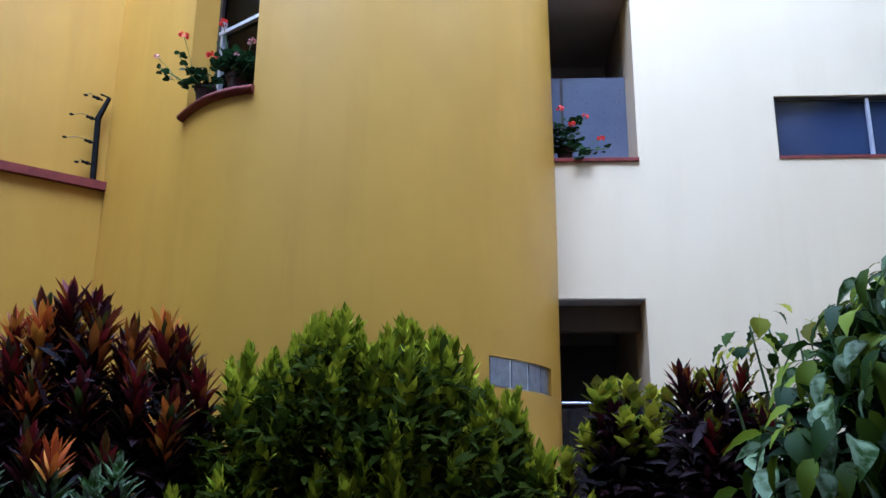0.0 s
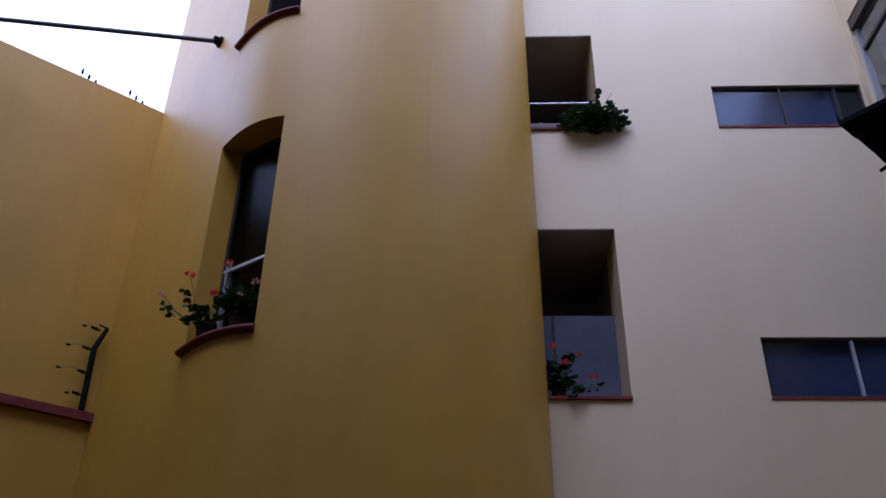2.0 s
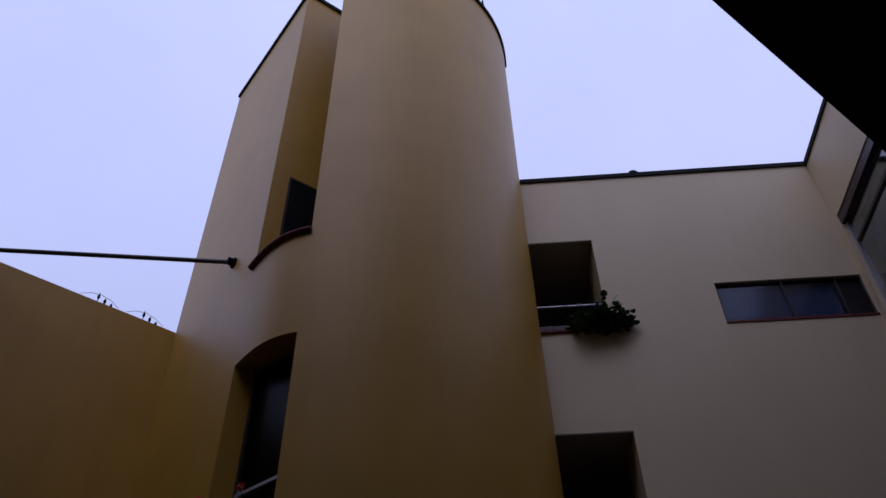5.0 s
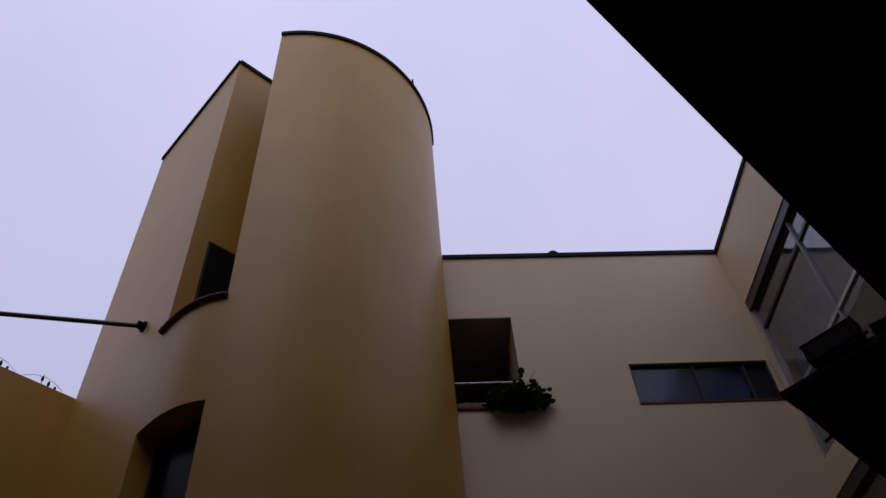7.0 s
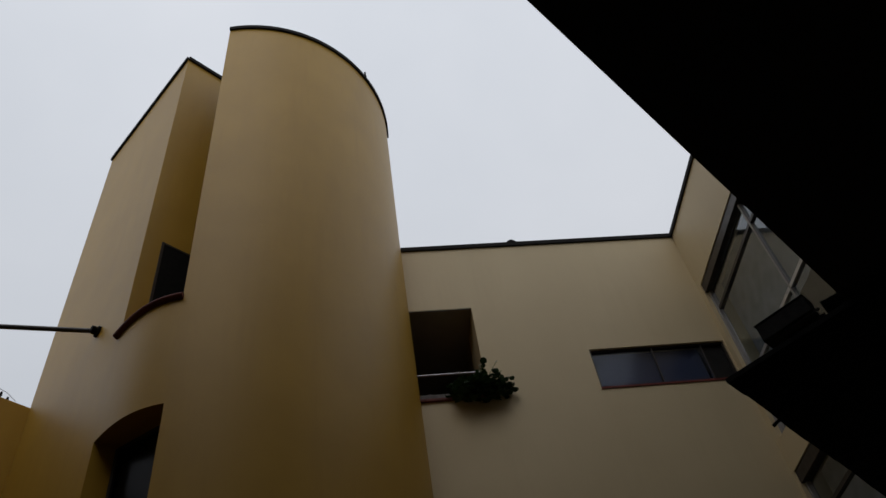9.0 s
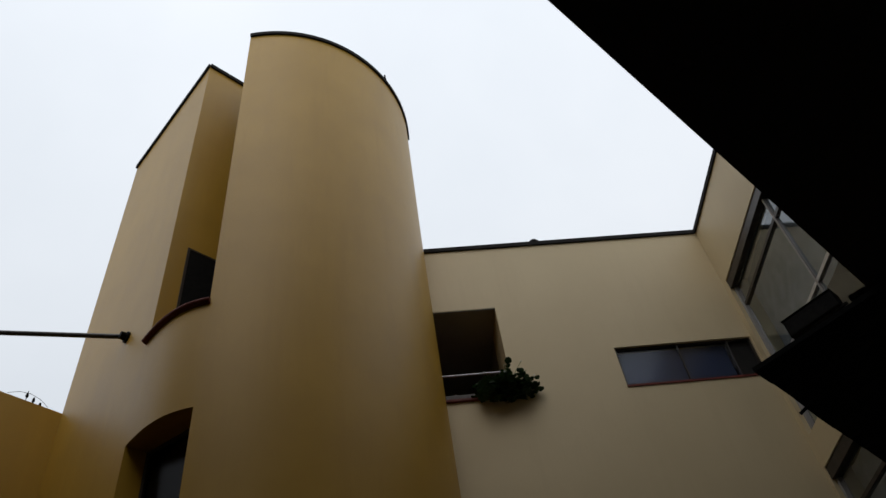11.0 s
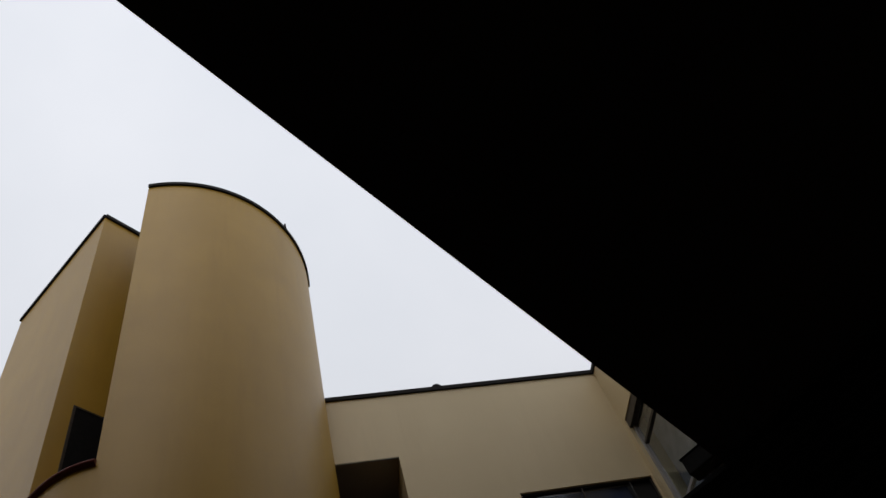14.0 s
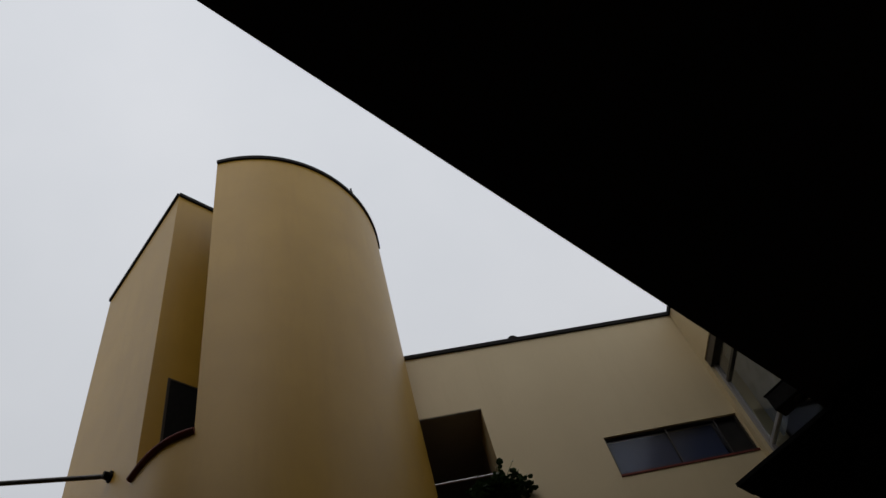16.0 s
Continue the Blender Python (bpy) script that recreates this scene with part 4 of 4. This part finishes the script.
HEDGE_LINE = [(-0.62, 2.0), (-0.53, 2.03), (-0.47, 2.04), (-0.40, 2.12), (-0.32, 2.17), (-0.29, 2.2), (-0.20, 2.22), (-0.16, 2.21), (-0.08, 2.08), (0.0, 2.13), (0.04, 2.12), (0.10, 2.20), (0.17, 2.10), (0.23, 2.16), (0.27, 2.10), (0.33, 2.0), (0.42, 1.91), (0.50, 1.90), (0.54, 1.74), (0.62, 1.66)]
profile_bush("dense bright green bush with upright shoots in the bed", (-0.36, 3.0, 0), HEDGE_LINE, 0.42, 290, 0.9, HED, HED_SHADE, rnd)
profile_bush("low green bush with upright shoots at the bed's edge", (0.18, 3.2, 0), [(-0.2, 1.6), (0.0, 1.70), (0.10, 1.64), (0.2, 1.5)], 0.25, 36, 0.9, HED, HED_SHADE, rnd)
profile_bush("low green bush at the foot of the crotons", (-1.05, 2.5, 0), [(-0.25, 1.42), (-0.1, 1.50), (0.05, 1.56), (0.25, 1.66)], 0.2, 24, 0.9, HED, HED_SHADE, rnd)


def leaf_mesh(name, rnd, length, width, mat, wave=0.10, bend=0.5):
    bm = bmesh.new()
    tube(bm, [(0, 0, 0), (0.02, 0, 0.015), (0.04, 0, 0.02)], 0.0022, 5)
    blade(bm, Vector((0.04, 0, 0.02)), Vector((1, 0, 0.1)), Vector((0, 0, 1)), length, width, bend * rnd.uniform(0.6, 1.4), 0.3, 8, 0.72, wave)
    me = bpy.data.meshes.new(name)
    for fc in bm.faces:
        fc.smooth = True
    bm.to_mesh(me)
    bm.free()
    me.materials.append(mat)
    return me


def broad_shrub(label, at, line, depth, count, low, meshes, rnd, size=1.0, thick=0.30):
    """A shrub of arching branches under a sloping outline, clothed with single broad leaves that hang outward."""
    shrub = thing("broadleaf_shrub", label, "shrub", at)
    xs_, zs_ = [p[0] for p in line], [p[1] for p in line]
    for x, z in line:
        a = Vector((x * 0.4 + 0.1, rnd.uniform(-0.1, 0.1), 0.0))
        tip = Vector((x, rnd.uniform(-0.1, 0.1), z - 0.04))
        mid = a.lerp(tip, 0.6) + Vector((0.08, rnd.uniform(-0.05, 0.05), 0.05))
        part("branch", tube(bmesh.new(), [a, a.lerp(mid, 0.5), mid, mid.lerp(tip, 0.5) + Vector((0, 0, 0.02)), tip], [0.012, 0.010, 0.008, 0.005, 0.003], 6), GREENSTEM, shrub, smooth=50)
    for k in range(count):
        x, y = rnd.uniform(xs_[0], xs_[-1]), rnd.uniform(-depth, depth)
        top = float(np.interp(x, xs_, zs_)) - 0.25 * abs(y)
        z = top - (rnd.uniform(0, 0.05) if k % 5 == 0 else abs(rnd.gauss(0, thick)))
        if z < low:
            continue
        m = Matrix.Translation((x, y, z)) @ Matrix.Rotation(rnd.uniform(2.6, 6.6), 4, "Z") @ Matrix.Rotation(rnd.uniform(0.25, 1.35), 4, "Y") @ Matrix.Rotation(rnd.uniform(-0.6, 0.6), 4, "X") @ Matrix.Scale(size * rnd.uniform(0.65, 1.15), 4)
        shared("leaf", rnd.choice(meshes), shrub, m)
    inner_foliage(shrub, line, depth, low, int(2600 * (xs_[-1] - xs_[0])) if size > 0.7 else 10, 0.10, 0.045, BROAD_SHADE, rnd, 0.12)
    return shrub


BRO = [leaf_mesh("broad_leaf", rnd, 0.150, 0.072, BROAD, 0.05, 0.7) for _ in range(4)]
LIGHT = [leaf_mesh("light_leaf", rnd, 0.12, 0.10, CROTON_Y), leaf_mesh("dark_leaf", rnd, 0.12, 0.10, BROAD)]
PAL = [leaf_mesh("pale_leaf", rnd, 0.150, 0.075, PALE, 0.05, 0.7) for _ in range(2)]
broad_shrub("broadleaf shrub with glossy pale variegated leaves", (1.1, 1.75, 0), [(-0.38, 1.66), (-0.31, 1.84), (-0.22, 1.97), (-0.15, 2.07), (-0.06, 2.15), (0.1, 2.19), (0.4, 2.22)], 0.28, 760, 0.9, BRO * 4 + PAL * 3, rnd, 0.80)
broad_shrub("small shrub with yellow-green rounded leaves", (0.92, 2.3, 0), [(-0.14, 2.0), (-0.06, 2.09), (0.01, 2.12), (0.10, 2.09), (0.18, 2.0)], 0.08, 40, 1.5, LIGHT, rnd, 0.55, 0.10)


# geraniums on the sills
def flower_mesh(name, rnd, radius, count, mat):
    bm = bmesh.new()
    for k in range(count):
        z = rnd.uniform(-0.3, 1)
        w = rnd.uniform(0, 6.28)
        r = math.sqrt(1 - z * z)
        d = Vector((math.cos(w) * r, math.sin(w) * r, z))
        blade(bm, d * radius * 0.45, (d + 0.5 * d.orthogonal()).normalized(), d, radius * 0.75, radius * 0.6, 0.3, 0.2, 3, 0.8)
    me = bpy.data.meshes.new(name)
    bm.to_mesh(me)
    bm.free()
    me.materials.append(mat)
    return me


def round_leaf_mesh(name, mat, size):
    """A lobed, nearly round geranium leaf."""
    bm = bmesh.new()
    c = bm.verts.new((0.5 * size, 0, 0))
    ring = []
    for k in range(14):
        a = 2 * math.pi * k / 14
        r = size * (0.52 + 0.06 * (k % 2)) * (0.7 if k == 7 else 1)
        ring.append(bm.verts.new((0.5 * size + r * math.cos(a), r * math.sin(a), size * 0.12 * math.cos(2 * a))))
    for k in range(14):
        bm.faces.new((c, ring[k], ring[(k + 1) % 14]))
    me = bpy.data.meshes.new(name)
    bm.to_mesh(me)
    bm.free()
    me.materials.append(mat)
    return me


GLEAF = [round_leaf_mesh("geranium_leaf", GERANIUM, s) for s in (0.05, 0.06, 0.04)]
FL_RED = [flower_mesh("red_flower", rnd, 0.034, 30, RED) for _ in range(2)]
FL_PINK = [flower_mesh("pink_flower", rnd, 0.026, 22, PINK)]
FL_WHITE = [flower_mesh("white_flower", rnd, 0.014, 10, WHITE_P)]


def geranium(label, at, shoots, blooms, mass, count, rnd, leaf_size=1.0, pot=True):
    """A potted geranium: pot, leafy mass, shoots that reach out, flower heads. Shoots and blooms are measured from the pot's base."""
    g = thing("potted_geranium", label, "potted plant", at)
    if pot:
        bm = tube(bmesh.new(), [(0, 0, 0), (0, 0, 0.10), (0, 0, 0.101), (0, 0, 0.125)], [0.05, 0.065, 0.072, 0.072], 16)
        part("pot", bm, POT, g, smooth=40)
    (cx, cy, cz), (rx, ry, rz) = mass
    for k in range(count):
        z, w = rnd.uniform(-1, 1), rnd.uniform(0, 6.28)
        r, f = math.sqrt(1 - z * z), rnd.uniform(0.45, 1.0)
        p = Vector((cx + rx * f * r * math.cos(w), cy + ry * f * r * math.sin(w), cz + rz * f * z))
        m = Matrix.Translation(p) @ Matrix.Rotation(rnd.uniform(0, 6.28), 4, "Z") @ Matrix.Rotation(rnd.uniform(-1.0, 0.5), 4, "Y") @ Matrix.Scale(leaf_size * rnd.uniform(0.7, 1.3), 4)
        shared("leaf", rnd.choice(GLEAF), g, m)
    for tip, leaves in shoots:
        tip = Vector(tip)
        a, mid = Vector((0, 0, 0.1)), Vector((tip.x * 0.5, tip.y * 0.6, 0.1 + (tip.z - 0.1) * 0.4))
        part("stem", tube(bmesh.new(), [a, mid, tip], [0.006, 0.005, 0.0035], 6), GREENSTEM, g, smooth=50)
        for k in range(leaves):
            p = mid.lerp(tip, 0.3 + 0.75 * k / leaves) + Vector((rnd.uniform(-0.03, 0.03), rnd.uniform(-0.03, 0.03), rnd.uniform(-0.03, 0.03)))
            m = Matrix.Translation(p) @ Matrix.Rotation(rnd.uniform(0, 6.28), 4, "Z") @ Matrix.Rotation(rnd.uniform(-1.2, 0.6), 4, "Y") @ Matrix.Scale(leaf_size * rnd.uniform(0.6, 1.1), 4)
            shared("leaf", rnd.choice(GLEAF), g, m)
    for p, meshes, size in blooms:
        p = Vector(p)
        a = Vector((p.x * 0.55, p.y * 0.55, p.z * 0.5))
        part("flower_stalk", tube(bmesh.new(), [a, a.lerp(p, 0.5) + Vector((0, 0, 0.01)), p], 0.0025, 5), GREENSTEM, g, smooth=50)
        shared("flower_head", rnd.choice(meshes), g, Matrix.Translation(p) @ Matrix.Rotation(rnd.uniform(0, 6), 4, "Z") @ Matrix.Scale(size, 4))
    return g


mid_sill = plan_point((S0 + S1) / 2 - 3.0, 0.05)
right_sill = plan_point(S1 - 3.2, 0.08)
geranium("leggy geranium with scarlet flowers on the tower sill", (mid_sill.x, mid_sill.y, 3.858), [((-0.28, -0.10, 0.23), 7), ((-0.15, -0.12, 0.30), 8)],
         [((-0.13, -0.12, 0.44), FL_RED, 1.0), ((0.06, -0.10, 0.29), FL_RED, 1.2), ((-0.30, -0.1, 0.30), FL_PINK, 0.9)], ((-0.02, -0.04, 0.17), (0.13, 0.10, 0.09)), 50, rnd)
geranium("bushy geranium with scarlet and faded flowers on the tower sill", (right_sill.x, right_sill.y, 3.858), [((0.10, -0.10, 0.16), 6)],
         [((-0.10, -0.06, 0.47), FL_RED, 0.9), ((0.09, -0.05, 0.34), FL_PINK, 1.1), ((0.02, -0.10, 0.22), FL_PINK, 0.8)], ((0.0, -0.04, 0.17), (0.16, 0.11, 0.13)), 90, rnd)
geranium("trailing geranium with scarlet flowers in a niche window", (0.66, FACADE_Y + 0.10, 3.984), [((0.14, -0.20, -0.02), 10), ((0.32, -0.10, 0.08), 6), ((0.12, -0.1, 0.34), 6)],
         [((-0.04, -0.14, 0.41), FL_RED, 1.0), ((0.05, -0.15, 0.27), FL_RED, 1.0), ((0.27, -0.14, 0.15), FL_RED, 1.0), ((0.16, -0.13, 0.35), FL_RED, 0.8), ((0.34, -0.12, 0.09), FL_WHITE, 1.2)], ((0.0, -0.04, 0.19), (0.15, 0.12, 0.17)), 110, rnd)
geranium("dense trailing geranium spilling over the upper niche sill", (1.05, FACADE_Y + 0.06, 6.689), [((0.30, -0.16, 0.22), 8), ((0.33, -0.18, 0.08), 8), ((0.14, -0.2, 0.32), 6)],
         [((0.36, -0.16, 0.14), FL_WHITE, 1.2), ((0.16, -0.16, 0.36), FL_PINK, 0.5), ((0.27, -0.16, 0.34), FL_WHITE, 1.0), ((0.08, -0.26, 0.22), FL_WHITE, 1.0), ((-0.12, -0.2, 0.20), FL_WHITE, 1.0)], ((0.06, -0.14, 0.03), (0.33, 0.15, 0.16)), 460, rnd)

vent = thing("ventilator", "small dark metal ventilator on the roof edge of the flats", "ventilator", (1.83, FACADE_Y + 0.05, 8.915))
part("cowl", tube(bmesh.new(), [(0, 0, 0), (0, 0, 0.045), (0, 0, 0.075), (0, 0, 0.095)], [0.075, 0.075, 0.055, 0.02], 12), IRON, vent, smooth=40)

rod = thing("lightning_rod", "short dark metal rod on the tower's roof edge", "rod", (0.236, 5.002, TOP))
part("stub", tube(bmesh.new(), [(0, 0, 0), (0, 0, 0.07), (0.004, 0, 0.075), (0.006, 0, 0.17)], [0.024, 0.024, 0.014, 0.011], 8), IRON, rod, smooth=40)

# ---- planting bed ----
bed = [(-2.6, 1.9), (1.9, 1.3), (1.9, 3.9), (0.4, 4.15), (-1.0, 4.1), (-2.6, 4.6)]
tagged(part("ground_bed", prism(bmesh.new(), bed, 0.0, 0.06), SOIL), "dark soil of the planting bed", "soil", kind="structure")
